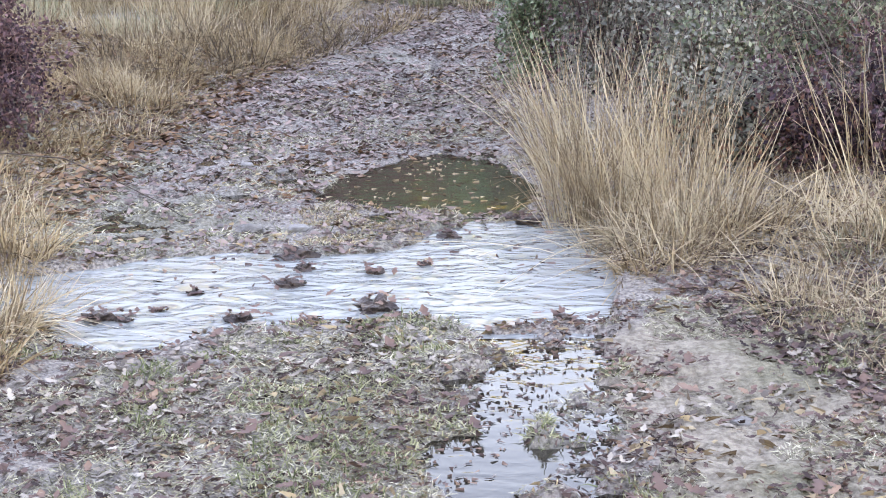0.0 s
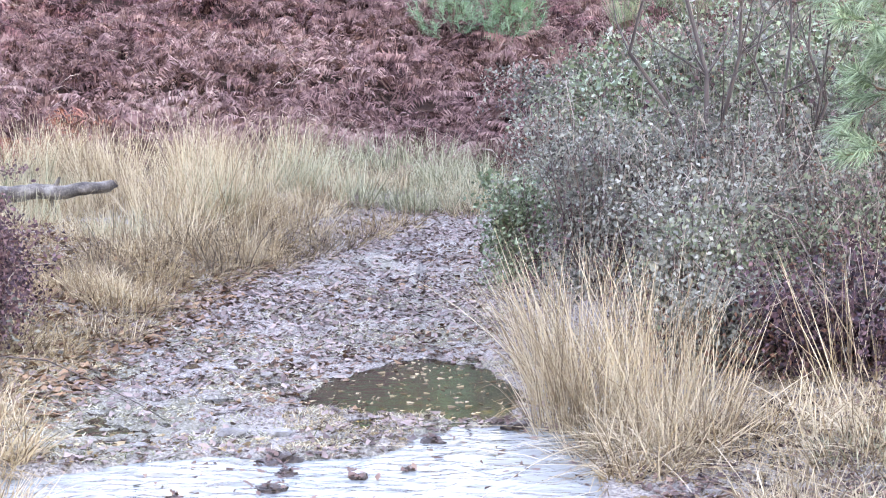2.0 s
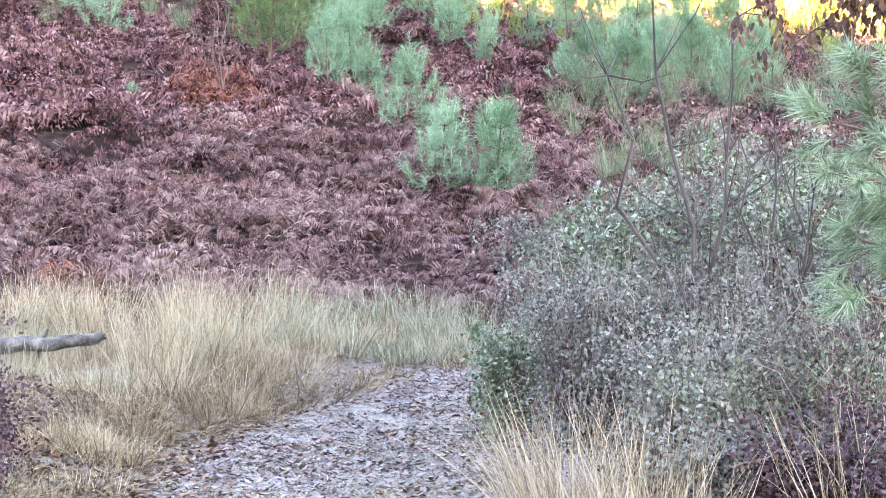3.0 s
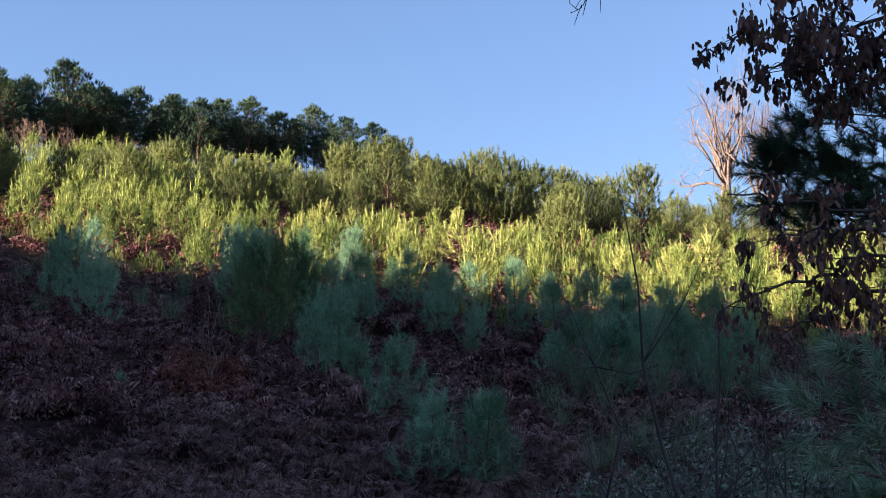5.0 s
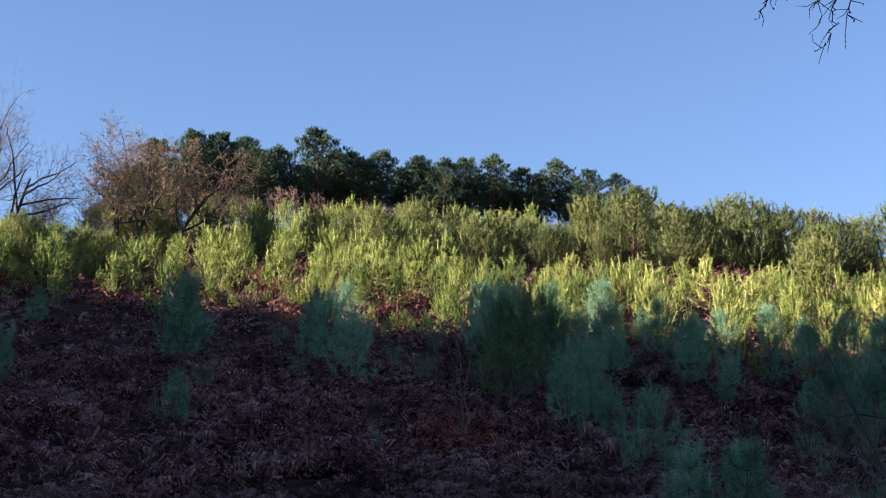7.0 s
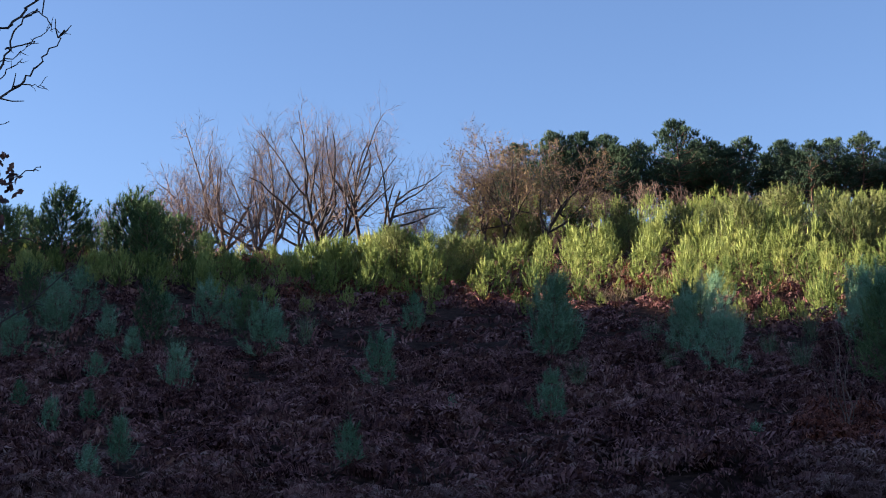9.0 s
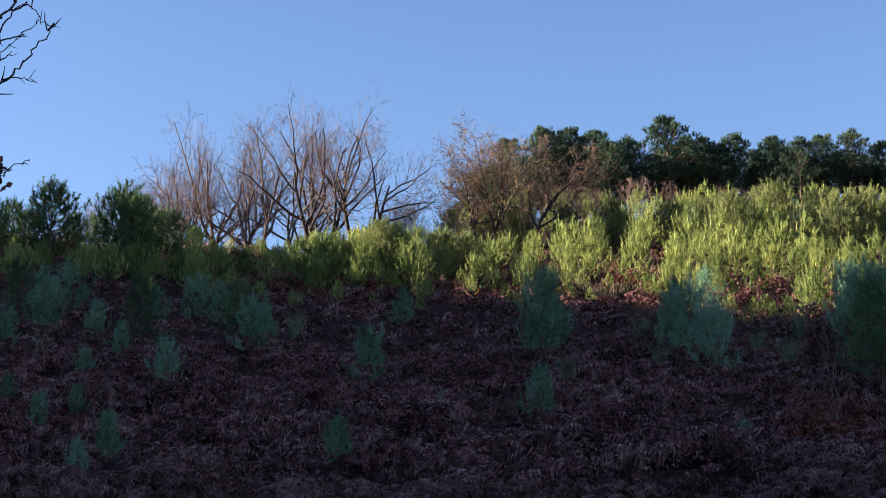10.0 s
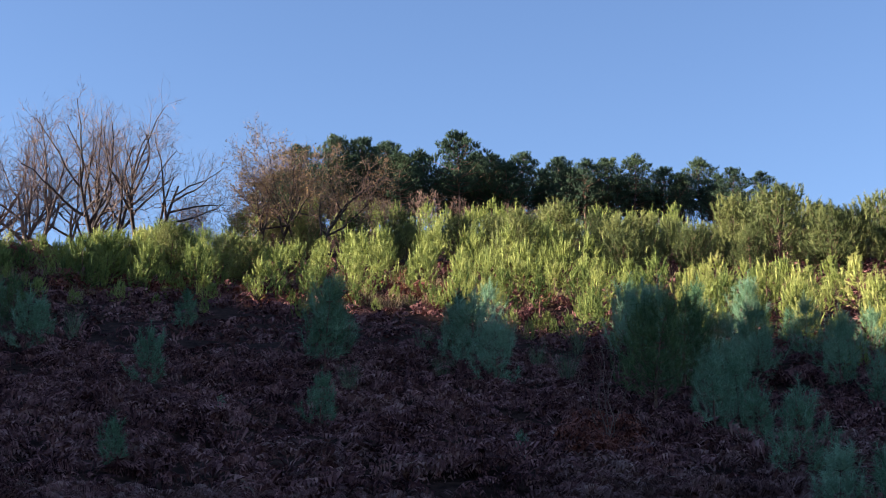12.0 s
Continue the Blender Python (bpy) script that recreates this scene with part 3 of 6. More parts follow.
def pine_kind(seed, mat, **kw):
    wood, green = brush_pine(seed=seed, **kw)
    return wood, green.mesh("crown", mat)


NEAR = dict(height=2.0, whorls=5, per_whorl=5, side=2, count=54, reach=0.21, width=0.0085, fat=0.44, shoot=0.44, core=0.010, spread=50)
near_kinds = [pine_kind(20 + i, M_PINEBLUE, **NEAR) for i in range(4)]
deep_kinds = [pine_kind(26 + i, M_PINEDEEP, **dict(NEAR, height=3.0, whorls=8, count=46, fat=0.33, shoot=0.5, core=0.016, width=0.0105)) for i in range(2)]
seedling_kinds = [pine_kind(30 + i, M_PINEBLUE, height=1.0, whorls=4, per_whorl=5, side=1, count=44, reach=0.14, width=0.007, fat=0.30, shoot=0.26, core=0.008, spread=52) for i in range(3)]
FAR = dict(height=2.6, whorls=6, per_whorl=4, side=1, count=46, reach=0.22, width=0.021, fat=0.42, shoot=0.66, core=0.044, spread=43)
FARTHER = dict(FAR, whorls=5, count=26, width=0.030, core=0.04)
far_kinds = [pine_kind(40 + i, M_PINE, **dict(FAR, fat=0.38 + 0.03 * i, shoot=0.54 + 0.07 * (i % 3))) for i in range(6)]
big_kinds = [pine_kind(50 + i, M_PINEOLIVE, height=5.5, whorls=12, per_whorl=6, side=3, count=34, reach=0.30, width=0.034, fat=0.46, shoot=0.66, core=0.052, spread=48, bare=0.08, dome=0.45) for i in range(4)]
wide_kinds = [pine_kind(56 + i, M_PINEDEEP, height=6.0, whorls=11, per_whorl=7, side=3, count=30, reach=0.30, width=0.042, fat=0.52, shoot=0.62, core=0.055, spread=44, level=0.32) for i in range(3)]

# pines standing singly in the shade: bearing to the left, distance, height
SHADE_PINES = [
    (-0.9, 29.2, 1.95), (-3.0, 28.2, 2.05), (0.5, 36.4, 2.25), (1.9, 41.0, 1.8), (3.5, 43.0, 2.3), (2.6, 44.5, 1.9),
    (6.3, 57.9, 3.1), (1.8, 53.0, 2.0), (-1.2, 52.0, 2.1), (-2.5, 48.6, 1.0), (-4.35, 52.0, 1.2), (12.7, 55.0, 3.0), (13.4, 57.5, 2.3), (-4.2, 64.2, 1.6),
    (-6.8, 50.4, 1.5), (-7.6, 47.0, 1.8), (-9.0, 45.0, 2.0), (35.5, 60.9, 1.6), (33.4, 64.4, 1.8), (29.7, 57.5, 2.3), (30.9, 66.0, 2.0), (32.8, 48.9, 1.75),
    (35.85, 51.7, 1.1), (25.15, 50.1, 1.95), (23.85, 65.8, 1.8), (18.45, 55.2, 3.5), (12.1, 70.0, 2.0), (6.8, 68.0, 1.9), (18.55, 43.0, 1.6), (29.2, 60.0, 1.8),
    (3.0, 55.0, 2.3), (4.3, 60.0, 2.0), (0.6, 61.5, 1.6), (37.4, 62.0, 2.6), (36.6, 66.0, 2.4), (31.8, 66.0, 2.2), (-5.4, 57.0, 1.9), (-8.3, 52.0, 2.2), (-6.4, 43.0, 2.0), (-8.0, 41.0, 2.2), (-10.4, 44.0, 2.4), (-11.8, 41.0, 2.1), (-9.3, 49.0, 2.0), (-12.8, 46.0, 2.3), (-5.6, 47.0, 1.5), (2.3, 56.3, 1.75), (-1.4, 55.0, 1.9), (39.0, 56.0, 1.9), (34.6, 57.0, 1.4),
    (6.8, 60.4, 2.9), (4.6, 50.9, 2.6), (3.0, 45.5, 2.4), (1.8, 54.7, 2.6), (5.7, 57.2, 3.2), (-1.1, 54.4, 2.3), (-2.6, 49.8, 1.6), (0.0, 56.2, 2.2), (-4.2, 57.7, 2.2), (-5.7, 53.6, 2.0), (-7.0, 53.8, 2.3), (-8.3, 50.4, 2.4), (-10.0, 50.2, 2.4), (-11.7, 49.3, 2.5), (11.8, 51.1, 2.6), (4.0, 62.4, 2.8), (2.2, 64.2, 2.6), (-2.4, 61.0, 1.9)]
DEEP_PINES = [(5.7, 45.2, 3.5), (4.6, 50.5, 3.8), (6.25, 49.0, 3.2), (13.1, 57.9, 2.9), (18.2, 57.4, 2.9), (3.9, 54.0, 3.0), (30.2, 61.5, 2.6), (33.9, 61.0, 2.8), (38.2, 64.0, 3.0)]
SEEDLINGS = [(10.9, 39.0, 0.7), (26.3, 35.8, 1.15), (34.9, 36.0, 1.15), (37.5, 41.2, 0.95), (36.0, 34.2, 0.85), (36.1, 43.5, 0.95), (22.3, 44.5, 0.6), (24.6, 45.5, 0.5), (38.6, 45.0, 0.8), (-0.8, 32.4, 1.05), (-2.85, 33.9, 1.2)]
rng = np.random.default_rng(5)
for k, (az, d, h) in enumerate(SHADE_PINES):
    make_pine("young_pine", near_kinds[k % 4], spot(az, d, -0.05), "bushy young blue-green pine standing in shaded bracken", "young pines on the hill", rng.uniform(0, 6.28), h / 2.0)
for k, (az, d, h) in enumerate(DEEP_PINES):
    make_pine("young_pine", deep_kinds[k % 2], spot(az, d, -0.05), "taller dark green young pine with upright candle shoots", "young pines on the hill", rng.uniform(0, 6.28), h / 3.0)
for k, (az, d, h) in enumerate(SEEDLINGS):
    make_pine("pine_seedling", seedling_kinds[k % 3], spot(az, d, -0.03), "small blue-green pine seedling among dead bracken", "pine seedlings", rng.uniform(0, 6.28), h)


def scatter(count, az_a, az_b, d_a, d_b, gap, rng, keep=None):
    got = []
    tries = 0
    while len(got) < count and tries < count * 40:
        tries += 1
        az = rng.uniform(az_a, az_b)
        d = math.sqrt(rng.uniform(d_a ** 2, d_b ** 2))
        if keep and not keep(az, d):
            continue
        x, y = -d * math.sin(radians(az)), d * math.cos(radians(az))
        if all((x - a) ** 2 + (y - b) ** 2 > gap * gap for a, b, _, _ in got):
            got.append((x, y, az, d))
    return got


def height_to(az, d, el):
    """Height of a tree standing there whose top is seen at that elevation."""
    return EYE + d * math.tan(radians(el)) - spot(az, d).z


def lower_limit(az):
    return float(np.interp(az, [-20, -8, -1, 4, 8, 12, 16, 24, 31, 36, 42], [50, 57, 61, 63, 67, 72, 77, 78, 79, 80, 80]))


def top_limit(az):
    return float(np.interp(az, [-13, -9.4, -7.2, -2.9, 1.5, 5.9, 7.6, 9.0, 10.5, 13, 17, 19.6, 22.5, 24.5, 28.3, 30.7, 36], [11.7, 12.1, 12.3, 12.9, 12.9, 13.3, 13.6, 14.8, 15.1, 14.5, 14.4, 13.7, 14.0, 14.2, 13.5, 13.1, 13.0]))


def upper_limit(az):
    return float(np.interp(az, [-20, -8, 4, 7, 9, 21, 22], [74, 78, 81, 84, 98, 99, 96]))


rng = np.random.default_rng(6)
rest = Soup()
rest_forms = [brush_pine(seed=40 + i, **FARTHER)[1] for i in range(3)]
plot = scatter(320, -20, 42, 48, 100, 1.65, rng, lambda a, d: lower_limit(a) < d < upper_limit(a))
plot.sort(key=lambda p: p[3])
plot += scatter(95, -18, 34, 46, 84, 1.2, rng, lambda a, d: lower_limit(a) - 6 < d < lower_limit(a) + 4)
plot += scatter(60, 4, 22, 106, 137, 2.0, rng)
thick = scatter(70, 22.5, 41, 79, 95, 1.5, rng)
for k, (x, y, az, d) in enumerate(plot):
    h = float(np.interp(d - lower_limit(az), [0, 8, 18, 28], [1.6, 2.1, 2.7, 3.3])) * rng.choice([0.6, 0.85, 1.0, 1.15, 1.3])
    if d < 100:
        h = max(0.9, min(h, height_to(az, d, top_limit(az)) * rng.uniform(0.75, 1.05)))
    if d > 100:
        h = rng.uniform(1.8, 3.2)
    if k >= len(plot) - 155 and d < 100:
        h = rng.uniform(0.6, 1.3)
    turn, at = rng.uniform(0, 6.28), Vector((x, y, float(land(x, y)) - 0.05))
    if k < 148 and d < 104:
        make_pine("young_pine", far_kinds[k % 6], at, "dense young green pine in the sunlit plantation", "plantation pines", turn, h / 2.6)
    else:
        form = rest_forms[k % 3]
        c, sn = math.cos(turn), math.sin(turn)
        v = np.concatenate(form.v) @ np.array([[c, sn, 0], [-sn, c, 0], [0, 0, 1]]) * (h / 2.6) + np.array(at)
        off = 0
        for fv, ff in zip(form.v, form.f):
            rest.add(v[off:off + len(fv)], ff - off)
            off += len(fv)
for k, (x, y, az, d) in enumerate(thick):
    h = max(1.2, height_to(az, d, top_limit(az)) * rng.uniform(0.7, 1.05))
    make_pine("young_pine", far_kinds[k % 6], Vector((x, y, float(land(x, y)) - 0.05)), "dense young green pine in the sunlit plantation", "plantation pines", rng.uniform(0, 6.28), min(h, 2.9) / 2.6)
stuff("pine_plantation", rest, M_PINE, "far rows of dense young pines on the upper slope", "pine trees")

# a taller belt below the skyline: bearing and the elevation of each top
BELT = [(10.9, 15.2), (9.4, 15.4), (7.8, 15.1), (6.9, 14.9), (6.0, 15.0), (5.0, 14.7), (3.9, 14.5), (2.6, 15.5), (1.7, 15.3), (0.8, 15.8), (-0.4, 15.2), (-1.1, 15.0), (-2.1, 15.0), (-2.9, 15.3), (-3.9, 15.1),
        (-5.0, 14.8), (-6.1, 14.7), (-7.1, 14.2), (-7.8, 14.3), (-9.1, 14.7), (-10.5, 13.5), (-11.3, 13.1), (-12.4, 13.6), (-13.6, 13.0), (-15.0, 13.3)]
HALF = "half-grown pine with dense olive-green crown"
for k, (az, el) in enumerate(BELT):
    d = 90 + (k * 37 % 11)
    make_pine("pine_tree", big_kinds[k % 4], spot(az, d, -0.1), HALF, "belt pines", k * 1.3, height_to(az, d, el) / 5.5)
for k, (x, y, az, d) in enumerate(scatter(62, -18, 8, 88, 108, 1.8, rng)):
    el = float(np.interp(-az, [-8, 0, 6, 11, 18], [14.6, 14.7, 14.2, 12.8, 12.6])) - rng.uniform(0, 1.1)
    make_pine("pine_tree", big_kinds[k % 4], Vector((x, y, float(land(x, y)) - 0.1)), HALF, "belt pines", rng.uniform(0, 6.28), max(1.4, height_to(az, d, el)) / 5.5)
for k, (x, y, az, d) in enumerate(scatter(14, 9, 22, 97, 106, 2.4, rng)):
    make_pine("pine_tree", big_kinds[k % 4], Vector((x, y, float(land(x, y)) - 0.1)), HALF, "belt pines", rng.uniform(0, 6.28), rng.uniform(2.6, 4.0) / 5.5)
for k, (az, d, el) in enumerate([(24.5, 84, 14.4), (22.5, 84, 14.0), (21.5, 85, 13.9), (26.1, 86, 13.6), (-6.0, 79, 13.6), (27.3, 88, 13.3), (23.4, 90, 13.6)]):
    make_pine("pine_tree", big_kinds[k % 4], spot(az, d, -0.1), HALF, "belt pines", k * 2.1, height_to(az, d, el) / 5.5)
for k, (az, d, el) in enumerate([(39.6, 87, 14.6), (38.2, 90, 14.3), (37.4, 88, 15.4), (36.6, 91, 14.3), (34.75, 88, 15.4), (34.2, 86, 15.1), (33.0, 89, 14.6), (31.9, 92, 14.0), (40.6, 88, 14.9), (35.6, 92, 14.3), (33.9, 91, 14.7), (38.8, 92, 14.6)]):
    make_pine("pine_tree", wide_kinds[k % 3], spot(az, d, -0.1), "half-grown dark green pine with layered branches", "belt pines", k * 1.3, height_to(az, d, el) / 6.0)


def tall_pine_kind(seed, tufts, needle_count, needle_width):
    """Grown pine, 12 m: bare stem and a domed crown of rounded needle pads."""
    rng = np.random.default_rng(seed)
    wood, green = Soup(), Soup()
    H = 12.0
    zz = np.linspace(0, 1, 8)
    sway = np.cumsum(rng.normal(size=(8, 2)) * 0.10, 0)
    trunk = np.column_stack([sway, zz * H * 0.92])
    tube(wood, trunk, 0.17 * (1 - zz * 0.75), 7)
    base, axis = [], []
    for k in range(46):
        t = 0.36 + 0.63 * (k + rng.uniform(0, 1)) / 46
        c = np.array([np.interp(t, zz, sway[:, 0]), np.interp(t, zz, sway[:, 1]), t * H * 0.92])
        a = k * 2.4 + rng.normal() * 0.4
        L = rng.uniform(0.7, 1.05) * (3.2 * math.sin(min(1.0, (1.03 - t) / 0.62) * 2.1) + 0.1)
        out = np.array([math.cos(a), math.sin(a), 0])
        q = np.linspace(0, 1, 4)
        rise = rng.uniform(0.15, 0.5)
        line = c + out * (L * q)[:, None] + np.array([0, 0, 1.0]) * (L * rise * q ** 1.5)[:, None]
        tube(wood, line, 0.05 * (1 - 0.8 * q) + 0.008, 4)
        for f, size in ((1.0, rng.uniform(0.4, 0.65)), (0.5, rng.uniform(0.5, 0.75))):
            mid = c + out * L * f + np.array([0, 0, L * rise * f ** 1.5 + 0.1])
            n = tufts
            d = unit(rng.normal(size=(n, 3)) + np.array([0, 0, 0.35]))
            base += list(mid + d * np.array([1, 1, 0.62]) * size * rng.uniform(0.45, 1.0, (n, 1)))
            axis += list(unit(d * 0.6 + np.array([0, 0, 0.9])))
    for k in range(9):
        t = rng.uniform(0.2, 0.5)
        a = rng.uniform(0, 6.28)
        L = rng.uniform(0.5, 1.5)
        c = np.array([0, 0, t * H * 0.92])
        tube(wood, [c, c + np.array([math.cos(a) * L, math.sin(a) * L, rng.uniform(-0.2, 0.2)])], [0.03, 0.008], 3)
    base, axis = np.array(base), np.array(axis)
    candles(green, base, axis, 0.50, 0.07, rng)
    needles(green, base, axis, needle_count, 0.36, needle_width, 40, rng, 0.4)
    return wood.mesh("trunk", M_PINEBARK), green.mesh("crown", M_PINEDARK)


tall_kinds = [tall_pine_kind(60 + i, 13, 8, 0.06) for i in range(5)]
back_kinds = [tall_pine_kind(66 + i, 8, 6, 0.09) for i in range(3)]
TALL = [(19.6, 17.6), (18.2, 18.0), (17.3, 17.9), (16.2, 17.9), (14.8, 17.5), (13.3, 18.2), (12.0, 17.4), (10.8, 17.4), (9.5, 17.25), (8.3, 17.1), (7.35, 17.2), (6.3, 17.25), (5.3, 16.75), (3.75, 17.0), (2.5, 16.6), (1.4, 16.4), (0.6, 15.9),
        (-0.7, 15.2), (15.5, 17.4), (11.4, 17.1), (4.6, 16.5), (3.1, 16.4), (12.7, 17.4), (8.9, 16.9), (-1.5, 14.9), (-2.6, 14.9), (-4.5, 14.7)]
rng = np.random.default_rng(7)
grove = [(az, 139 + k * 29 % 9, el) for k, (az, el) in enumerate(TALL)]
for x, y, az, d in scatter(84, -1.2, 21, 142, 158, 1.7, rng):
    grove.append((az, d, float(np.interp(az, [-1.2, 1.4, 3.75, 7.3, 13.3, 17, 21], [14.6, 15.8, 16.4, 16.7, 17.2, 17.4, 16.6])) - rng.uniform(0, 0.7)))
for k, (az, d, el) in enumerate(grove):
    ob = thing("tall_pine", spot(az, d, -0.1), "tall grown pine with bare trunk and dark domed crown", "pine tree", "pines on the ridge", rng.uniform(0, 6.28), max(2.5, height_to(az, d, el)) / 12.0)
    kind = tall_kinds[k % 5] if k < len(TALL) else back_kinds[k % 3]
    part("trunk", kind[0], ob, "slim reddish brown trunk")
    part("crown", kind[1], ob, "dark needle crown")

# ---- bare broadleaved trees


def branch_tree(at, height, reach, seed, label, stems=3, limbs=7, sub=7, twigs=7, fork=0.22, spread=0.75, up=0.10, lean=0.35, tilt=(0.0, 0.0), leafy=0.0, bark=None, twig_mat=None,
                twig=0.015, name="bare_tree", group="bare trees on the ridge", bend=0.13):
    """Broadleaved tree in winter: ascending stems, limbs and branches with fine twigs, fitted to a height and a reach."""
    rng = np.random.default_rng(seed)
    lines, roots, ways, longs = [], [], [], []

    def limb(p, way, length, radius, level):
        pts, w = [p], way
        for _ in range(6):
            w = unit(w + rng.normal(size=3) * bend * (1 + 0.35 * level) + np.array([0, 0, up]))
            pts.append(pts[-1] + w * length / 6)
        pts = np.array(pts)
        lines.append((pts, radius, level))
        count = (limbs, sub, twigs)[level]
        turn = rng.uniform(0, 6.28)
        for j in range(count):
            low, high = ((fork, 0.85), (0.22, 0.98), (0.15, 0.98))[level]
            f = low + (high - low) * (j + rng.uniform(0.2, 0.9)) / count
            i = min(int(f * 6), 5)
            p0 = pts[i] + (pts[i + 1] - pts[i]) * (f * 6 - i)
            d0 = unit(pts[i + 1] - pts[i])
            s1 = unit(np.cross(d0, np.array([0.3, 0.2, 1.0])))
            s2 = np.cross(d0, s1)
            turn += 2.4 + rng.normal() * 0.4
            a = spread * rng.uniform(0.45, 1.2)
            go = unit(d0 * math.cos(a) + (s1 * math.cos(turn) + s2 * math.sin(turn)) * math.sin(a))
            L = length * (rng.uniform(0.75, 1.05) if level == 0 else (0.85 - 0.5 * f) * rng.uniform(0.6, 1.0))
            if level < 2:
                limb(p0, go, L, radius * (1 - 0.6 * f) * (0.72 if level == 0 else 0.5), level + 1)
            else:
                roots.append(p0), ways.append(go), longs.append(max(L, 0.04) * rng.uniform(0.8, 1.4))
    for s in range(stems):
        a = s * 2 * np.pi / stems + rng.uniform(0, 1.2)
        k = 0.05 if stems == 1 else lean * rng.uniform(0.5, 1.3)
        limb(np.array([math.cos(a), math.sin(a), 0]) * 0.012 * stems, unit(np.array([math.cos(a) * k + tilt[0], math.sin(a) * k + tilt[1], 1.0])), rng.uniform(0.55, 0.7), 0.017, 0)
    roots, ways, longs = np.array(roots), np.array(ways), np.array(longs)
    tips = roots + ways * longs[:, None]
    mid = np.array(tilt) * 0.6
    kr = reach / np.percentile(np.hypot(tips[:, 0] - mid[0], tips[:, 1] - mid[1]), 95)
    kz = height / np.percentile(tips[:, 2], 99.7)
    k3 = np.array([kr, kr, kz])
    thick, thin = Soup(), Soup()
    for pts, radius, level in lines:
        r = np.maximum(radius * height * np.linspace(1, 0.3, 7), twig * 0.62)
        tube(thick if level < 2 else thin, pts * k3 - np.array([0, 0, 0.2 if level == 0 else 0]), r, 6 if level < 2 else 3)
    R, T = roots * k3, tips * k3
    n = len(R)
    L = np.linalg.norm(T - R, axis=1)
    W = unit(T - R)
    ribbons(thin, R, W, L, twig * 1.15, rng, 3, -rng.uniform(-0.1, 0.15, n))
    m = np.repeat(np.arange(n), 4)
    f = rng.uniform(0.15, 1.0, len(m))[:, None]
    W2 = unit(W[m] + rng.normal(size=(len(m), 3)) * 0.5 + np.array([0, 0, 0.15]))
    R2 = R[m] + (T[m] - R[m]) * f
    ribbons(thin, R2, W2, L[m] * rng.uniform(0.3, 0.65, len(m)), twig * 0.85, rng, 2, 0.0)
    ob = thing(name, at, label, "tree", group)
    part("trunk", thick.mesh("trunk", bark or M_BARK, True), ob, "grey-brown trunk and limbs")
    part("twig_spray", thin.mesh("twig_spray", twig_mat or M_TWIG), ob, "fine russet winter twigs")
    if leafy:
        s = Soup()
        t = R2[rng.uniform(size=len(R2)) < leafy]
        small_leaves(s, t + rng.normal(size=t.shape) * 0.1, 0.12 * rng.uniform(0.7, 1.3, len(t)), rng)
        part("foliage", s.mesh("foliage", M_BUDLEAF), ob, "sparse withered brown leaves")
    return ob


WINTER = "leafless broadleaved tree with spreading ascending branches"
branch_tree(spot(27.4, 103), height_to(27.4, 103, 18.9), 6.6, 70, WINTER, 3, 6, 8, 7, 0.35, 0.95, 0.015, 0.45, twig=0.014, twig_mat=M_TWIGDARK)
branch_tree(spot(25.6, 103), height_to(25.6, 103, 18.7), 6.2, 71, WINTER, 2, 7, 8, 7, 0.35, 0.95, 0.015, 0.45, tilt=(0.16, 0), twig=0.014, twig_mat=M_TWIGDARK)
for k, (az, d, el, reach) in enumerate([(29.4, 107, 18.3, 4.6), (30.6, 109, 18.0, 4.2), (31.7, 111, 17.4, 4.0), (33.0, 113, 16.4, 3.6), (34.5, 114, 15.7, 3.2), (36.0, 115, 15.0, 2.8), (28.3, 110, 17.6, 4.4), (23.6, 105, 15.6, 2.6), (32.2, 108, 15.8, 3.0)]):
    branch_tree(spot(az, d), height_to(az, d, el), reach * 1.35, 72 + k, "leafless russet tree with dense fine twigs", 2, 6, 8, 8, 0.3, 0.9, 0.02, 0.4, bark=M_BARKPINK, twig=0.018)
OAK = "leafless oak with dense russet twigs and withered leaves"
branch_tree(spot(20.7, 99), height_to(20.7, 99, 17.75), 5.0, 90, OAK, 2, 6, 8, 9, 0.3, 0.95, 0.02, 0.4, tilt=(-0.14, 0), leafy=0.8, twig=0.017)
branch_tree(spot(19.3, 100), height_to(19.3, 100, 17.95), 6.2, 91, OAK, 2, 8, 9, 10, 0.25, 1.1, 0.01, 0.5, leafy=1.0, twig=0.019)
for k, (az, el) in enumerate([(17.4, 15.9), (15.9, 15.6), (14.6, 15.9), (13.2, 15.5), (11.6, 15.4), (9.4, 15.5), (6.2, 14.9), (16.6, 15.3), (10.6, 15.3)]):
    d = 129 + k % 3 * 2
    branch_tree(spot(az, d), height_to(az, d, el), 1.8, 110 + k, "small leafless russet tree under the tall pines", 2, 5, 5, 6, 0.1, 0.6, bark=M_BARKPINK, twig=0.02)
for k, (az, d, el, reach) in enumerate([(-12.4, 108, 18.4, 4.2), (-14.0, 111, 17.8, 3.8)]):
    branch_tree(spot(az, d), height_to(az, d, el), reach, 97 + k, "pale leafless tree with crooked upright limbs", 3, 6, 5, 5, 0.3, 0.7, 0.09, 0.35, bark=M_BARKPINK, bend=0.22, twig=0.014)

# ---- the bracken slope


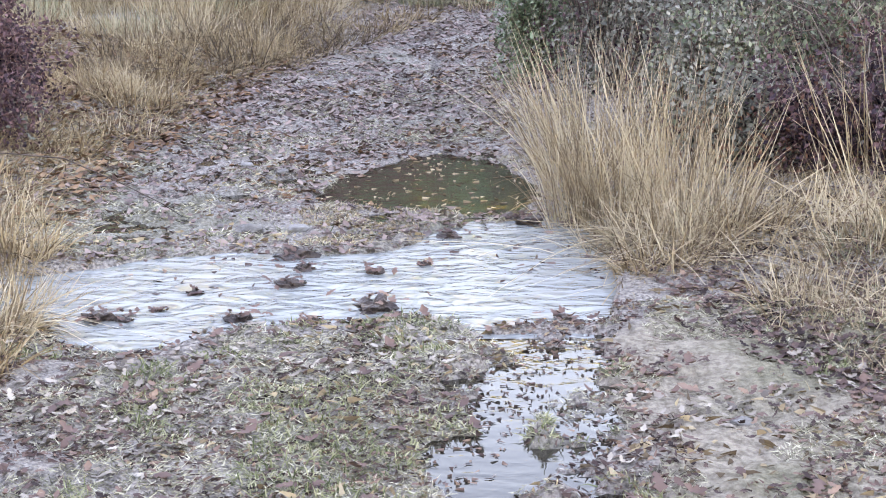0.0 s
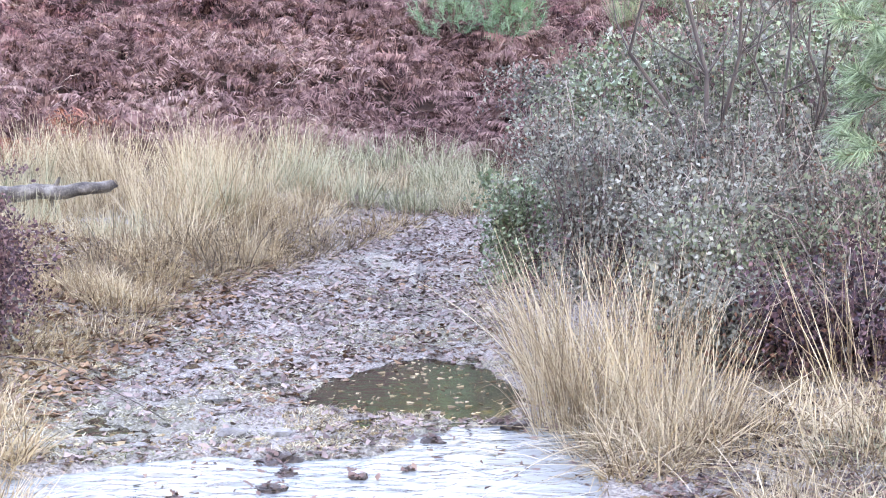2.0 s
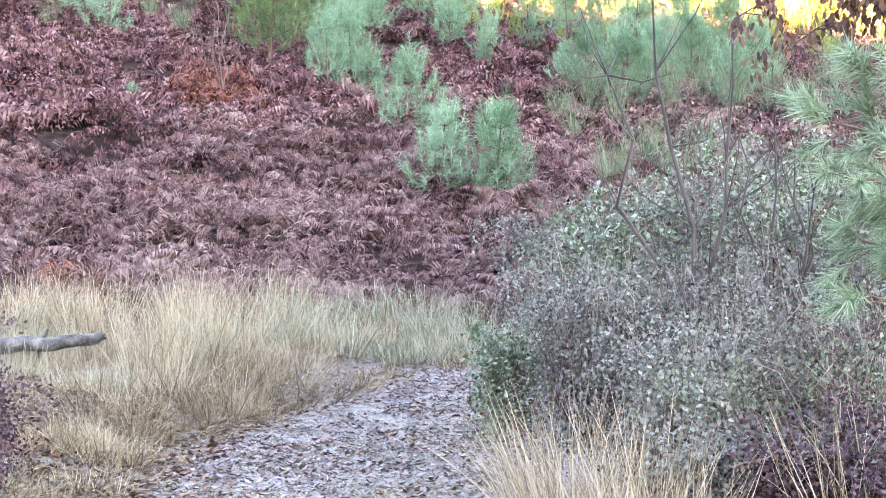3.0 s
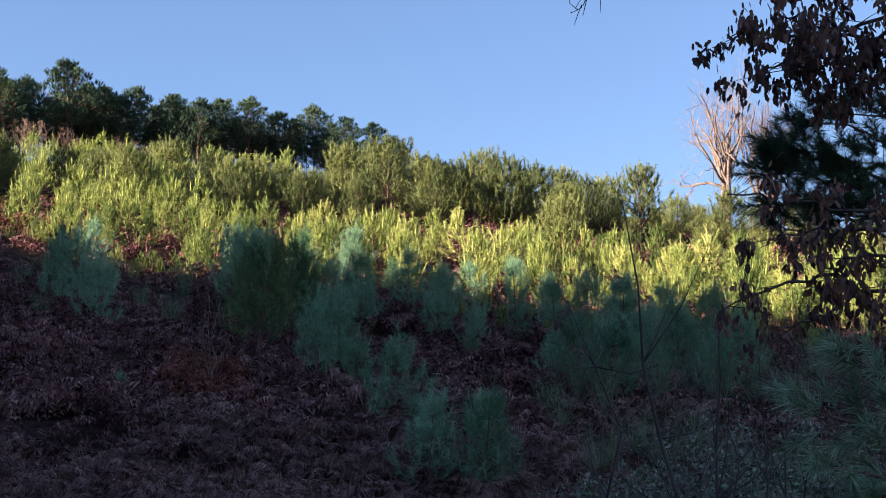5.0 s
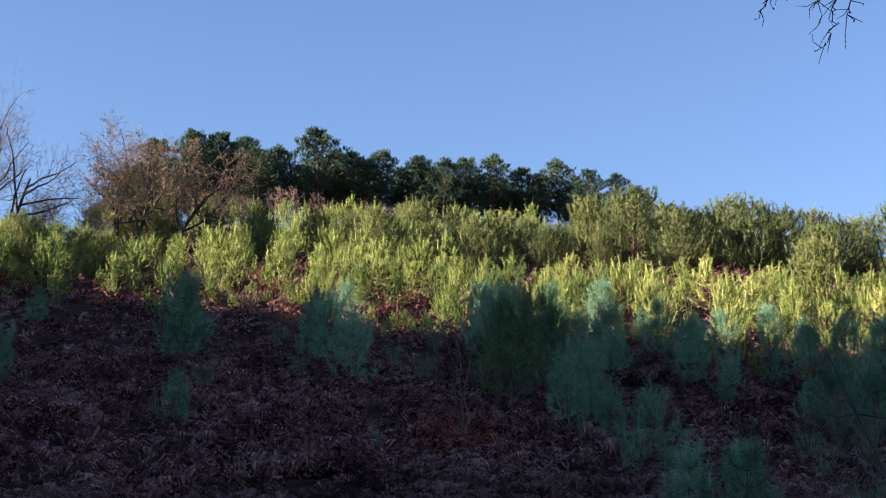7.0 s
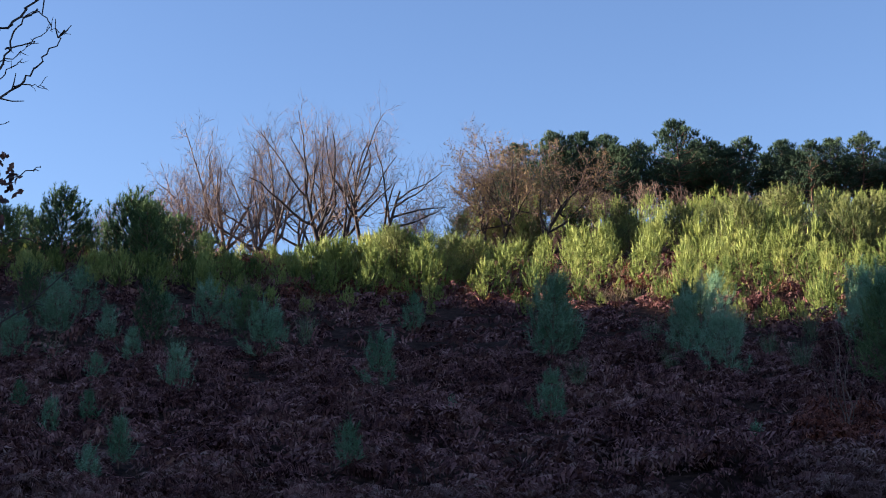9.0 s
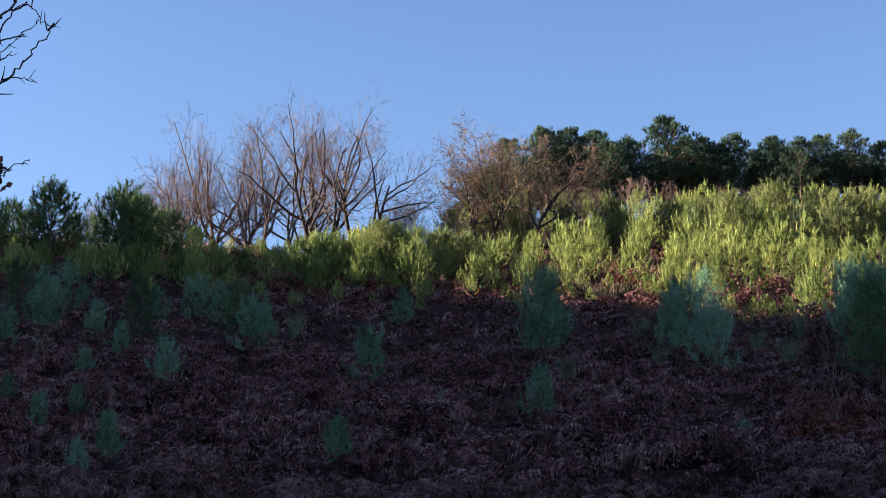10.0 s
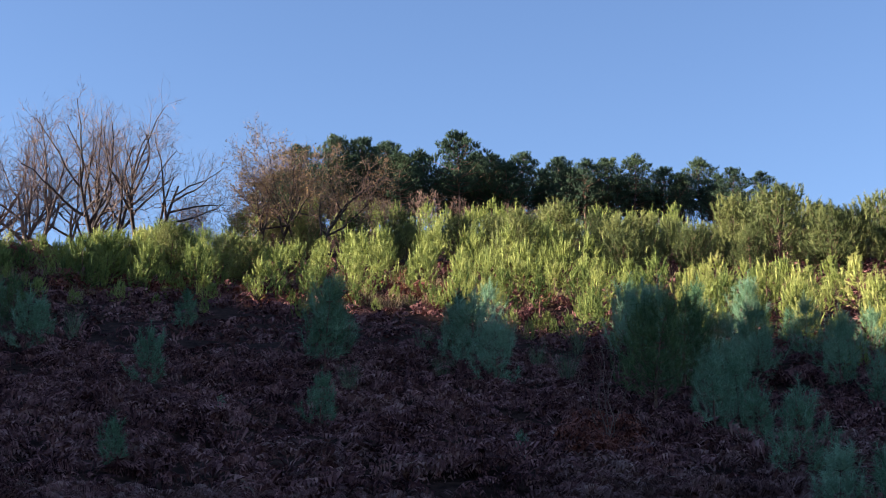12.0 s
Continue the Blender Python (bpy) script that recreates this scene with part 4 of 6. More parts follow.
def frond_field(name, clumps, per, az, d, seed, mat, size, width, label, keep=None, segs=7, high=0.55):
    """Collapsed bracken: mounds of serrated fronds that arch out and hang from a heap's crown."""
    rng = np.random.default_rng(seed)
    a = np.radians(rng.uniform(az[0], az[1], clumps))
    dd = np.sqrt(rng.uniform(d[0] ** 2, d[1] ** 2, clumps))
    x, y = -dd * np.sin(a), dd * np.cos(a)
    if keep is not None:
        k = keep(x, y, dd, np.degrees(a))
        x, y = x[k], y[k]
    m = len(x)
    top = high * np.clip(0.55 + 1.1 * rough(x, y, 2.2, 21) + rng.normal(size=m) * 0.22, 0.05, 1.6)
    cx, cy, top = np.repeat(x, per), np.repeat(y, per), np.repeat(top, per)
    n = len(cx)
    th = rng.uniform(0, 6.28, n)
    r = size * 0.5 * rng.uniform(0, 1, n)
    px, py = cx + r * np.cos(th), cy + r * np.sin(th)
    root = on_land(px, py) + np.stack([np.zeros(n), np.zeros(n), top * (1 - 0.55 * (r / (size * 0.5)) ** 2) * rng.uniform(0.55, 1.05, n)], 1)
    th = th + rng.normal(size=n) * 0.7
    way = unit(np.stack([np.cos(th), np.sin(th), rng.uniform(-0.35, 0.75, n)], 1))
    s = Soup()
    if width:
        ribbons(s, root, way, size * rng.uniform(0.5, 1.3, n), width * rng.uniform(0.6, 1.5, n), rng, segs, rng.uniform(0.3, 1.7, n), 0.8)
    else:
        ferns(s, root, way, size * rng.uniform(0.6, 1.3, n), rng, segs, rng.uniform(0.3, 1.2, n))
    return stuff(name, s, mat, label, "bracken")


# distance and bearing choose where the shade-toned copy replaces the plain bracken
def is_shade_toned(x, y, d, a):
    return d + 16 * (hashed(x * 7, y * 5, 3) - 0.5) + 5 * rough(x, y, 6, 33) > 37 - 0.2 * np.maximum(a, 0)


DEAD = "collapsed dead reddish brown bracken covering the slope"
frond_field("bracken", 2000, 13, (-19, 43), (18.8, 34), 101, M_BRACKEN, 0.62, 0, DEAD, lambda x, y, d, a: ((d > 19.8) | (a < -3)) & ~is_shade_toned(x, y, d, a), 13)
frond_field("bracken_stalks", 500, 5, (-19, 43), (19.5, 32), 106, M_CANE, 0.75, 0.012, "thin tan dead bracken stalks lying in tangles", None, 4, 0.75)
frond_field("bracken", 3000, 11, (-19, 43), (34, 60), 102, M_BRACKEN, 0.74, 0, DEAD, lambda x, y, d, a: ~is_shade_toned(x, y, d, a), 7, 0.65)
SHADETONE = "dense dead bracken on the upper slope, maroon with shade put into its colour"
frond_field("maroon_bracken", 3000, 11, (-19, 43), (34, 60), 102, M_MAROONSHADE, 0.74, 0, SHADETONE, is_shade_toned, 7, 0.65)
frond_field("maroon_bracken", 2000, 13, (-19, 43), (18.8, 34), 101, M_MAROONSHADE, 0.62, 0, SHADETONE, lambda x, y, d, a: ((d > 19.8) | (a < -3)) & is_shade_toned(x, y, d, a), 13)
frond_field("maroon_bracken", 2300, 7, (-20, 43), (60, 100), 103, M_MAROONSHADE, 0.95, 0, SHADETONE, segs=5, high=0.6)
frond_field("rust_bracken", 420, 12, (8, 32), (78, 92), 104, M_BRACKENRED, 0.8, 0, "bright rust-red bracken at the sunlit edge", lambda x, y, d, a: rough(x, y, 5, 31) > -0.1, 5, 0.8)
frond_field("rust_bracken", 7, 26, (-7.4, -5.6), (21, 24), 107, M_BRACKENRED, 0.55, 0, "dark red bracken clump beside the scrub", None, 9, 0.7)
frond_field("rust_bracken", 10, 26, (-11.6, -9.6), (17, 20), 108, M_BRACKENRED, 0.5, 0, "russet bracken showing between bare shrubs", None, 9, 1.0)
frond_field("rust_bracken", 16, 22, (15.4, 19.0), (18.4, 20.5), 109, M_BRACKENRED, 0.5, 0, "orange-brown bracken behind the fallen trunk", None, 9, 0.6)
frond_field("rust_bracken", 12, 22, (11.0, 14.0), (20.0, 22.5), 110, M_BRACKENRED, 0.5, 0, "orange-brown bracken tips on the lower slope", None, 9, 0.5)
frond_field("rust_bracken", 26, 30, (6.2, 9.2), (37, 42), 105, M_BRACKENRED, 0.55, 0, "orange-brown bracken round a bare shrub", None, 7, 0.8)

# ---- grasses


def tussock(at, n, height, radius, seed, label, mat=None, droop=0.55, flare=0.5, width=0.008, name="grass_tussock", squash=1.0, lean=(0.0, 0.0), loose=0.22):
    rng = np.random.default_rng(seed)
    s = Soup()
    r = radius * np.sqrt(rng.uniform(0, 1, n))
    th = rng.uniform(0, 6.28, n)
    root = np.stack([r * np.cos(th), r * np.sin(th) * squash, np.zeros(n)], 1)
    wx, wy = root[:, 0] + at[0], root[:, 1] + at[1]
    root[:, 2] = land(wx, wy) - at[2] - 0.02
    out = np.stack([np.cos(th), np.sin(th), np.zeros(n)], 1)
    way = unit(out * (flare * rng.uniform(0, 1, n) * (r / radius))[:, None] + rng.normal(size=(n, 3)) * loose + np.array([lean[0] + rng.normal() * 0.08, lean[1] + rng.normal() * 0.08, 1.0]))
    fall = unit(rng.normal(size=(n, 1, 3)) * np.array([1, 1, 0.3]) + np.array([0, 0, -1.0]))
    ribbons(s, root, way, height * rng.uniform(0.3, 1.0, n) ** 0.7 * 1.15, width * rng.uniform(0.5, 1.5, n), rng, 5, droop * rng.uniform(0.0, 1.6, n) ** 1.5, fall=fall)
    ob = thing(name, at, label, "grass", "grass tussocks")
    part("blade_tuft", s.mesh("blade_tuft", mat or M_STRAW), ob)
    m = n // 3
    s2 = Soup()
    r = radius * 1.05 * np.sqrt(rng.uniform(0, 1, m))
    th = rng.uniform(0, 6.28, m)
    root = np.stack([r * np.cos(th), r * np.sin(th) * squash, np.zeros(m)], 1)
    root[:, 2] = land(root[:, 0] + at[0], root[:, 1] + at[1]) - at[2] - 0.01
    way = unit(np.stack([np.cos(th), np.sin(th), rng.uniform(0.2, 0.9, m)], 1) + rng.normal(size=(m, 3)) * 0.3)
    ribbons(s2, root, way, height * 0.55 * rng.uniform(0.5, 1.2, m), width * 1.1, rng, 4, rng.uniform(0.4, 1.0, m))
    part("thatch", s2.mesh("thatch", M_STRAWDARK), ob, "matted older brown blades")
    return ob


def at_xy(x, y, lift=0.0):
    return Vector((x, y, float(land(x, y)) + lift))


STRAW = "tall clump of pale dry straw-coloured grass"
# the great clump on the bank by the ford: foot, blades, height, radius, lean
for k, (x, y, n, h, r, lean) in enumerate([(0.62, 7.25, 150, 0.80, 0.12, 0.0), (0.68, 7.75, 150, 0.92, 0.15, -0.24), (0.72, 8.3, 110, 0.92, 0.15, -0.34), (0.82, 7.15, 190, 0.80, 0.20, -0.08), (0.92, 7.65, 170, 0.98, 0.22, -0.10),
                                           (1.10, 7.15, 180, 0.78, 0.22, 0.05), (1.18, 7.7, 130, 0.92, 0.24, 0.06), (1.34, 7.2, 120, 0.66, 0.20, 0.12), (0.95, 8.3, 90, 1.0, 0.25, 0.0), (0.70, 9.1, 90, 0.85, 0.18, -0.30), (1.98, 6.95, 46, 0.95, 0.22, -0.22), (2.15, 7.3, 40, 0.9, 0.25, -0.12)]):
    tussock(at_xy(x, y), int(n * 0.72), h, r, 120 + k, STRAW + " on the stream bank", droop=0.28, flare=0.35, width=0.0058, lean=(lean, 0.0), loose=0.17)
for k, (x, y, n, h, r) in enumerate([(0.86, 6.78, 420, 0.42, 0.20), (1.02, 6.5, 420, 0.40, 0.24), (1.22, 6.72, 360, 0.44, 0.24), (0.9, 6.2, 220, 0.28, 0.18), (1.4, 6.5, 260, 0.34, 0.26), (1.66, 6.6, 240, 0.32, 0.28), (1.75, 6.1, 260, 0.26, 0.3), (1.95, 6.5, 240, 0.32, 0.28)]):
    tussock(at_xy(x, y), n, h, r, 140 + k, "low drooping mound of dry grass overhanging the water", M_STRAWDARK if k in (3, 4, 6) else None, droop=1.9, flare=1.3, width=0.0058)
for k, (x, y, n, h, r) in enumerate([(-1.74, 5.35, 700, 0.34, 0.22), (-1.88, 5.85, 600, 0.34, 0.25), (-2.0, 6.5, 500, 0.32, 0.25), (-2.25, 7.2, 450, 0.28, 0.28), (-1.66, 4.85, 420, 0.22, 0.2), (-2.5, 7.9, 400, 0.3, 0.3), (-2.35, 6.8, 400, 0.34, 0.3)]):
    tussock(at_xy(x, y), n, h, r, 160 + k, "dry yellowed grass tussock on the muddy bank", M_STRAWDARK if k % 3 else None, droop=1.2, flare=1.0, width=0.0065)
rng = np.random.default_rng(8)
for k in range(58):
    y = rng.uniform(12.9, 18.4)
    edge = float(np.interp(y, [9.5, 12.7, 16, 19], [-2.05, -1.65, -0.9, 0.0]))
    off = rng.uniform(0, 3.8)
    x = edge - 0.2 - off
    low = x / y < -0.19 and y < 15.8
    front = off < 0.9
    h = rng.uniform(0.28, 0.45) if low else rng.uniform(0.34, 0.6) if front else rng.uniform(0.7, 1.05)
    tussock(at_xy(x, y), 190 if front else 210, h, 0.30 if front else 0.36, 200 + k, STRAW + " beside the path" if k % 5 or front else "tall faded grey-green grass behind the straw",
            M_STRAWDARK if front and k % 2 else None if k % 5 or front else M_PALEGRASS, droop=0.9 if front else 0.3, flare=0.8 if front else 0.4, width=0.0075, loose=0.2)
for k in range(22):
    x = rng.uniform(-2.0, 2.6)
    tussock(at_xy(x, rng.uniform(17.2, 20.5)), 220, rng.uniform(0.3, 0.65), 0.4, 240 + k, "faded green and straw grass at the foot of the slope", M_PALEGRASS, 0.5, 0.6, 0.010)
for k, (x, y) in enumerate([(0.1, 17.2), (0.5, 17.0), (-0.3, 17.5), (0.3, 17.9), (0.75, 17.6), (-0.45, 18.5), (-0.25, 18.9), (-0.7, 18.2), (0.05, 18.8)]):
    tussock(at_xy(x, y), 200, 0.42, 0.34, 255 + k, "faded green and straw grass at the foot of the slope", M_STRAW if k % 2 else M_PALEGRASS, 0.6, 0.6, 0.008)
for k, (x, y) in enumerate([(-2.3, 12.4), (-1.95, 12.6), (-1.75, 13.1), (-1.45, 13.5), (-1.2, 14.1), (-0.95, 14.8), (-0.7, 15.5), (-2.75, 12.9), (-2.2, 13.6), (-0.4, 16.2), (-1.6, 14.4), (-2.7, 11.8)]):
    tussock(at_xy(x, y), 240, 0.34 + 0.05 * (k % 3), 0.28, 640 + k, "slumped brown grass hummock at the path edge", M_THATCH if k % 3 else M_STRAWDARK, 1.8, 1.4, 0.0075)
for k in range(34):
    y = rng.uniform(8.8, 14.5)
    edge = float(np.interp(y, [9.5, 12.7, 16, 19], [-2.05, -1.65, -0.9, 0.0]))
    tussock(at_xy(edge - rng.uniform(0.1, 1.3), y), 260, rng.uniform(0.12, 0.26), 0.26, 260 + k, "small ochre grass tussock among leaf litter", M_STRAWDARK if k % 2 else M_STRAW, 0.9, 0.9, 0.008)
for k in range(12):
    tussock(at_xy(rng.uniform(1.35, 2.3), rng.uniform(4.6, 6.6)), 220, rng.uniform(0.12, 0.26), 0.2, 290 + k, "low pale green grass tuft in leaf litter", M_STRAW if k % 3 else M_PALEGRASS, 1.3, 1.1, 0.006)


for k, (x, y, az, d) in enumerate(scatter(60, 5, 34, 77, 90, 1.2, np.random.default_rng(9))):
    tussock(at_xy(x, y), 90, 1.0, 0.6, 600 + k, "sunlit dry grass clump at the edge of the pines", M_STRAWDARK, 0.4, 0.6, 0.03)


def turf(name, n, box, seed, mat, h, label, keep):
    rng = np.random.default_rng(seed)
    x, y = rng.uniform(box[0], box[1], n), rng.uniform(box[2], box[3], n)
    k = keep(x, y) & (land(x, y) > WATER_Z + 0.004)
    x, y = x[k], y[k]
    m = len(x)
    way = unit(rng.normal(size=(m, 3)) * 0.55 + np.array([0, 0, 0.8]))
    s = Soup()
    ribbons(s, on_land(x, y, -0.004), way, h * rng.uniform(0.5, 1.3, m), 0.0055, rng, 2, rng.uniform(0.2, 0.9, m))
    stuff(name, s, mat, label, "grass")


turf("short_grass", 76000, (-2.4, 2.3, 3.4, 5.6), 301, M_GREEN, 0.055, "sparse short muddy grass on the near bank", lambda x, y: rough(x, y, 0.7, 12) + 0.4 * rough(x, y, 0.2, 13) > -0.12 + 0.75 * ease(0.5, 0.8, x) * ease(5.4, 5.0, y))
turf("short_grass", 14000, (-2.4, 1.2, 6.6, 14), 302, M_GREEN, 0.05, "sparse short grass along the muddy path", lambda x, y: (rough(x, y, 0.9, 14) + 0.3 * rough(x, y, 0.2, 13) > 0.16) & (path_mask(x, y) > -1))
turf("dead_grass", 16000, (-3.0, 2.6, 3.4, 12), 303, M_STRAWDARK, 0.06, "flattened dead grass among leaves", lambda x, y: (rough(x, y, 0.8, 15) > 0.0) & (path_mask(x, y) < 0.7))
turf("bank_grass", 5000, (-0.75, 0.1, 6.75, 7.7), 306, M_STRAW, 0.05, "straw-coloured grass on the islet between stream and puddle", lambda x, y: rough(x, y, 0.25, 19) > -0.1)
turf("bank_grass", 17000, (0.9, 3.0, 3.8, 7.6), 304, M_STRAW, 0.12, "pale matted grass on the bank", lambda x, y: path_mask(x, y) < 0.1 + 0.4 * rough(x, y, 0.6, 16))
turf("bank_grass", 26000, (-8, -0.5, 8, 19), 305, M_STRAWDARK, 0.20, "ochre matted grass beside the path", lambda x, y: path_mask(x, y) < -0.1)

# ---- fallen leaves


def litter(name, n, box, seed, size, keep, label, mat=None):
    rng = np.random.default_rng(seed)
    x, y = rng.uniform(box[0], box[1], n), rng.uniform(box[2], box[3], n)
    k = keep(x, y) & (land(x, y) > WATER_Z - 0.004)
    p = on_land(x[k], y[k], 0.012)
    s = Soup()
    leaves(s, p, size * rng.uniform(0.6, 1.3, len(p)), rng, up=4.5, lobed=box[3] < 8)
    stuff(name, s, mat or M_LEAF, label, "leaf litter")


litter("leaf_litter", 5000, (-2.6, 2.5, 3.4, 5.7), 310, 0.038, lambda x, y: (rough(x, y, 0.5, 17) + 0.45 * ease(-0.5, -1.2, x) + 0.6 * ease(0.9, 1.4, x) > 0.05), "wet brown fallen oak leaves on mud")
litter("leaf_litter", 13000, (-3.5, 1.4, 6.3, 18), 311, 0.055, lambda x, y: (rough(x, y, 1.0, 18) + 0.8 * ease(9.5, 11, y) > -0.05) & (path_mask(x, y) > -1.6), "faded mauve-brown fallen oak leaves spread over the path", M_LEAFROSE)
litter("leaf_litter", 5600, (0.6, 3.2, 4.4, 7.0), 312, 0.048, lambda x, y: path_mask(x, y) < 0.35, "russet fallen oak leaves on the bank")

litter("leaf_litter", 5600, (-4.2, -1.4, 7.2, 13.5), 313, 0.08, lambda x, y: (path_mask(x, y) < 0.25), "orange-brown fallen leaves on the grassy bank", M_LEAFORANGE)


def debris(name, n, box, seed, size, mat, keep, label, floor=None):
    """Bits of leaf and twig, each a small bent flake."""
    rng = np.random.default_rng(seed)
    x, y = rng.uniform(box[0], box[1], n), rng.uniform(box[2], box[3], n)
    z = land(x, y)
    k = keep(x, y) & ((z > WATER_Z) if floor is None else (z < WATER_Z))
    x, y, z = x[k], y[k], z[k]
    m = len(x)
    p = np.stack([x, y, z + 0.006 if floor is None else np.full(m, WATER_Z + 0.003)], 1)
    th = rng.uniform(0, 6.28, m)
    way = unit(np.stack([np.cos(th), np.sin(th), rng.uniform(-0.05, 0.5, m) * (floor is None)], 1))
    s = Soup()
    ribbons(s, p, way, size * rng.uniform(0.5, 1.8, m), size * rng.uniform(0.2, 0.7, m), rng, 2, rng.uniform(0, 0.5, m) * (floor is None), fall=None)
    stuff(name, s, mat, label, "debris")


def trodden(name, n, box, seed, mat, h, wide, label, keep):
    """Short blades pressed almost flat into the mud."""
    rng = np.random.default_rng(seed)
    x, y = rng.uniform(box[0], box[1], n), rng.uniform(box[2], box[3], n)
    z = land(x, y)
    k = keep(x, y) & (z > WATER_Z - 0.002)
    x, y, z = x[k], y[k], z[k]
    m = len(x)
    th = rng.uniform(0, 6.28, m)
    way = unit(np.stack([np.cos(th), np.sin(th), rng.uniform(0.0, 0.75, m)], 1))
    s = Soup()
    ribbons(s, np.stack([x, y, z + 0.003], 1), way, h * rng.uniform(0.4, 1.5, m), wide * rng.uniform(0.5, 1.5, m), rng, 1)
    stuff(name, s, mat, label, "grass")


trodden("trodden_grass", 95000, (-2.4, 2.3, 3.45, 5.7), 320, M_TURF, 0.026, 0.0038, "trodden muddy grass and moss on the near bank", lambda x, y: rough(x, y, 0.45, 45) > -0.25 + 0.5 * ease(0.55, 0.9, x) * ease(5.3, 4.9, y))
trodden("trodden_grass", 60000, (-2.7, 1.0, 6.5, 12.5), 321, M_TURF, 0.036, 0.006, "trodden grass and straw bits over the muddy path", lambda x, y: (path_mask(x, y) > -0.8) & (rough(x, y, 0.5, 46) > 0.0))
trodden("trodden_grass", 24000, (-4.5, -1.2, 8.5, 14.5), 322, M_STRAWDARK, 0.07, 0.009, "matted ochre grass along the path", lambda x, y: path_mask(x, y) < 0.1)
litter("leaf_litter", 3200, (-2.2, 2.3, 3.45, 5.6), 326, 0.045, lambda x, y: (rough(x, y, 0.4, 58) > 0.0) & (wet_track(x, y) < 0.2), "faded grey-tan fallen oak leaves on the near bank", M_LEAFPALE)
litter("leaf_litter", 2600, (-2.2, 0.7, 6.6, 13.0), 327, 0.055, lambda x, y: (path_mask(x, y) > -0.4) & (rough(x, y, 0.6, 59) > -0.1), "russet fallen oak leaves sodden on the path", M_LEAFMUD)
litter("leaf_litter", 3600, (-1.8, 1.2, 10.5, 18.6), 323, 0.075, lambda x, y: path_mask(x, y) > -0.5, "brown fallen oak leaves on the far path", M_LEAFROSE)
litter("leaf_litter", 3000, (-2.2, 0.6, 7.6, 15), 325, 0.06, lambda x, y: (path_mask(x, y) > -0.3) & (rough(x, y, 0.9, 48) > 0.05), "orange-brown fallen leaves in drifts on the path", M_LEAFORANGE)
debris("floating_leaves", 2400, (-0.4, 0.9, 3.5, 5.4), 324, 0.018, M_LEAF, lambda x, y: rough(x, y, 0.2, 47) > -0.2, "dark bits of leaf lying in the wet track", 1)
debris("leaf_scraps", 27000, (-2.5, 2.4, 3.4, 5.7), 314, 0.022, M_LEAF, lambda x, y: rough(x, y, 0.3, 41) > -0.12 + 0.3 * ease(0.5, 0.8, x), "dark scraps of rotting leaf trodden into the mud")
debris("leaf_scraps", 26000, (-2.6, 1.4, 6.4, 18.5), 315, 0.026, M_LEAFMUD, lambda x, y: (path_mask(x, y) > -0.6) & (rough(x, y, 0.4, 42) > -0.4), "dark scraps of rotting leaf over the muddy path")
debris("straw_scraps", 9000, (-2.5, 2.4, 3.4, 9.0), 316, 0.035, M_STRAWDARK, lambda x, y: rough(x, y, 0.4, 43) > 0.0, "broken bits of straw on the mud")
debris("floating_leaves", 480, (-0.9, 0.7, 7.4, 9.6), 317, 0.028, M_STRAW, lambda x, y: in_puddle(x, y) > 0, "pale specks of leaf floating on the puddle", 1)
debris("floating_leaves", 260, (-1.9, 0.8, 5.1, 7.4), 318, 0.035, M_LEAF, lambda x, y: rough(x, y, 0.5, 44) > 0.1, "brown bits of leaf drifting on the stream", 1)

# ---- brambles, heather and shrubs


def thicket(name, at, size, n, seed, mat, label, leaf=0.035, canes=60, extra=None, up=0.4):
    """Arching canes with leaves strung along them, over a looser leafy inside."""
    rng = np.random.default_rng(seed)
    size = np.array(size)
    q = np.linspace(0, 1, 7)
    lines = []
    c = Soup()
    for k in range(canes):
        a = rng.uniform(0, 6.28)
        L = rng.uniform(0.55, 1.12)
        out = np.array([math.cos(a) * size[0], math.sin(a) * size[1], 0]) * rng.uniform(0.3, 1.1)
        hang = rng.uniform(0.62, 0.95)
        line = out * 0.12 + out * (q * L)[:, None] + np.array([0, 0, size[2]]) * (rng.uniform(0.8, 1.15) * np.sin(np.pi * q * hang) * L)[:, None] + rng.normal(size=(7, 3)) * 0.035
        line[0, 2] = -0.05
        lines.append(line)
        tube(c, line, 0.0055 * (1.2 - q), 3)
    lines = np.array(lines)
    m = int(n * 1.7)
    k = rng.integers(0, canes, m)
    t = rng.uniform(0.18, 1.0, m) * 6
    i = np.minimum(t.astype(int), 5)
    f = (t - i)[:, None]
    p = lines[k, i] * (1 - f) + lines[k, i + 1] * f + rng.normal(size=(m, 3)) * 0.045
    m2 = int(n * 0.6)
    d = unit(rng.normal(size=(m2, 3)))
    d[:, 2] = np.abs(d[:, 2])
    inner = d * rng.uniform(0.2, 0.92, (m2, 1)) * size
    p = np.concatenate([p, inner])
    p[:, 2] = np.maximum(p[:, 2], 0.02)
    s = Soup()
    small_leaves(s, p, leaf * rng.uniform(0.6, 1.5, len(p)), rng, up=up)
    ob = thing(name, at, label, "shrub", "thicket by the path")
    part("foliage", s.mesh("foliage", mat), ob)
    part("cane_tangle", c.mesh("cane_tangle", M_CANE), ob, "bare arching brown canes")
    if extra:
        m, emat = extra
        s3 = Soup()
        d = unit(rng.normal(size=(m, 3)))
        d[:, 2] = np.abs(d[:, 2])
        small_leaves(s3, d * size * rng.uniform(0.5, 1.02, (m, 1)), leaf * 1.2, rng)
        part("withered_foliage", s3.mesh("withered_foliage", emat), ob, "scattered purple-brown withered leaves")
    return ob


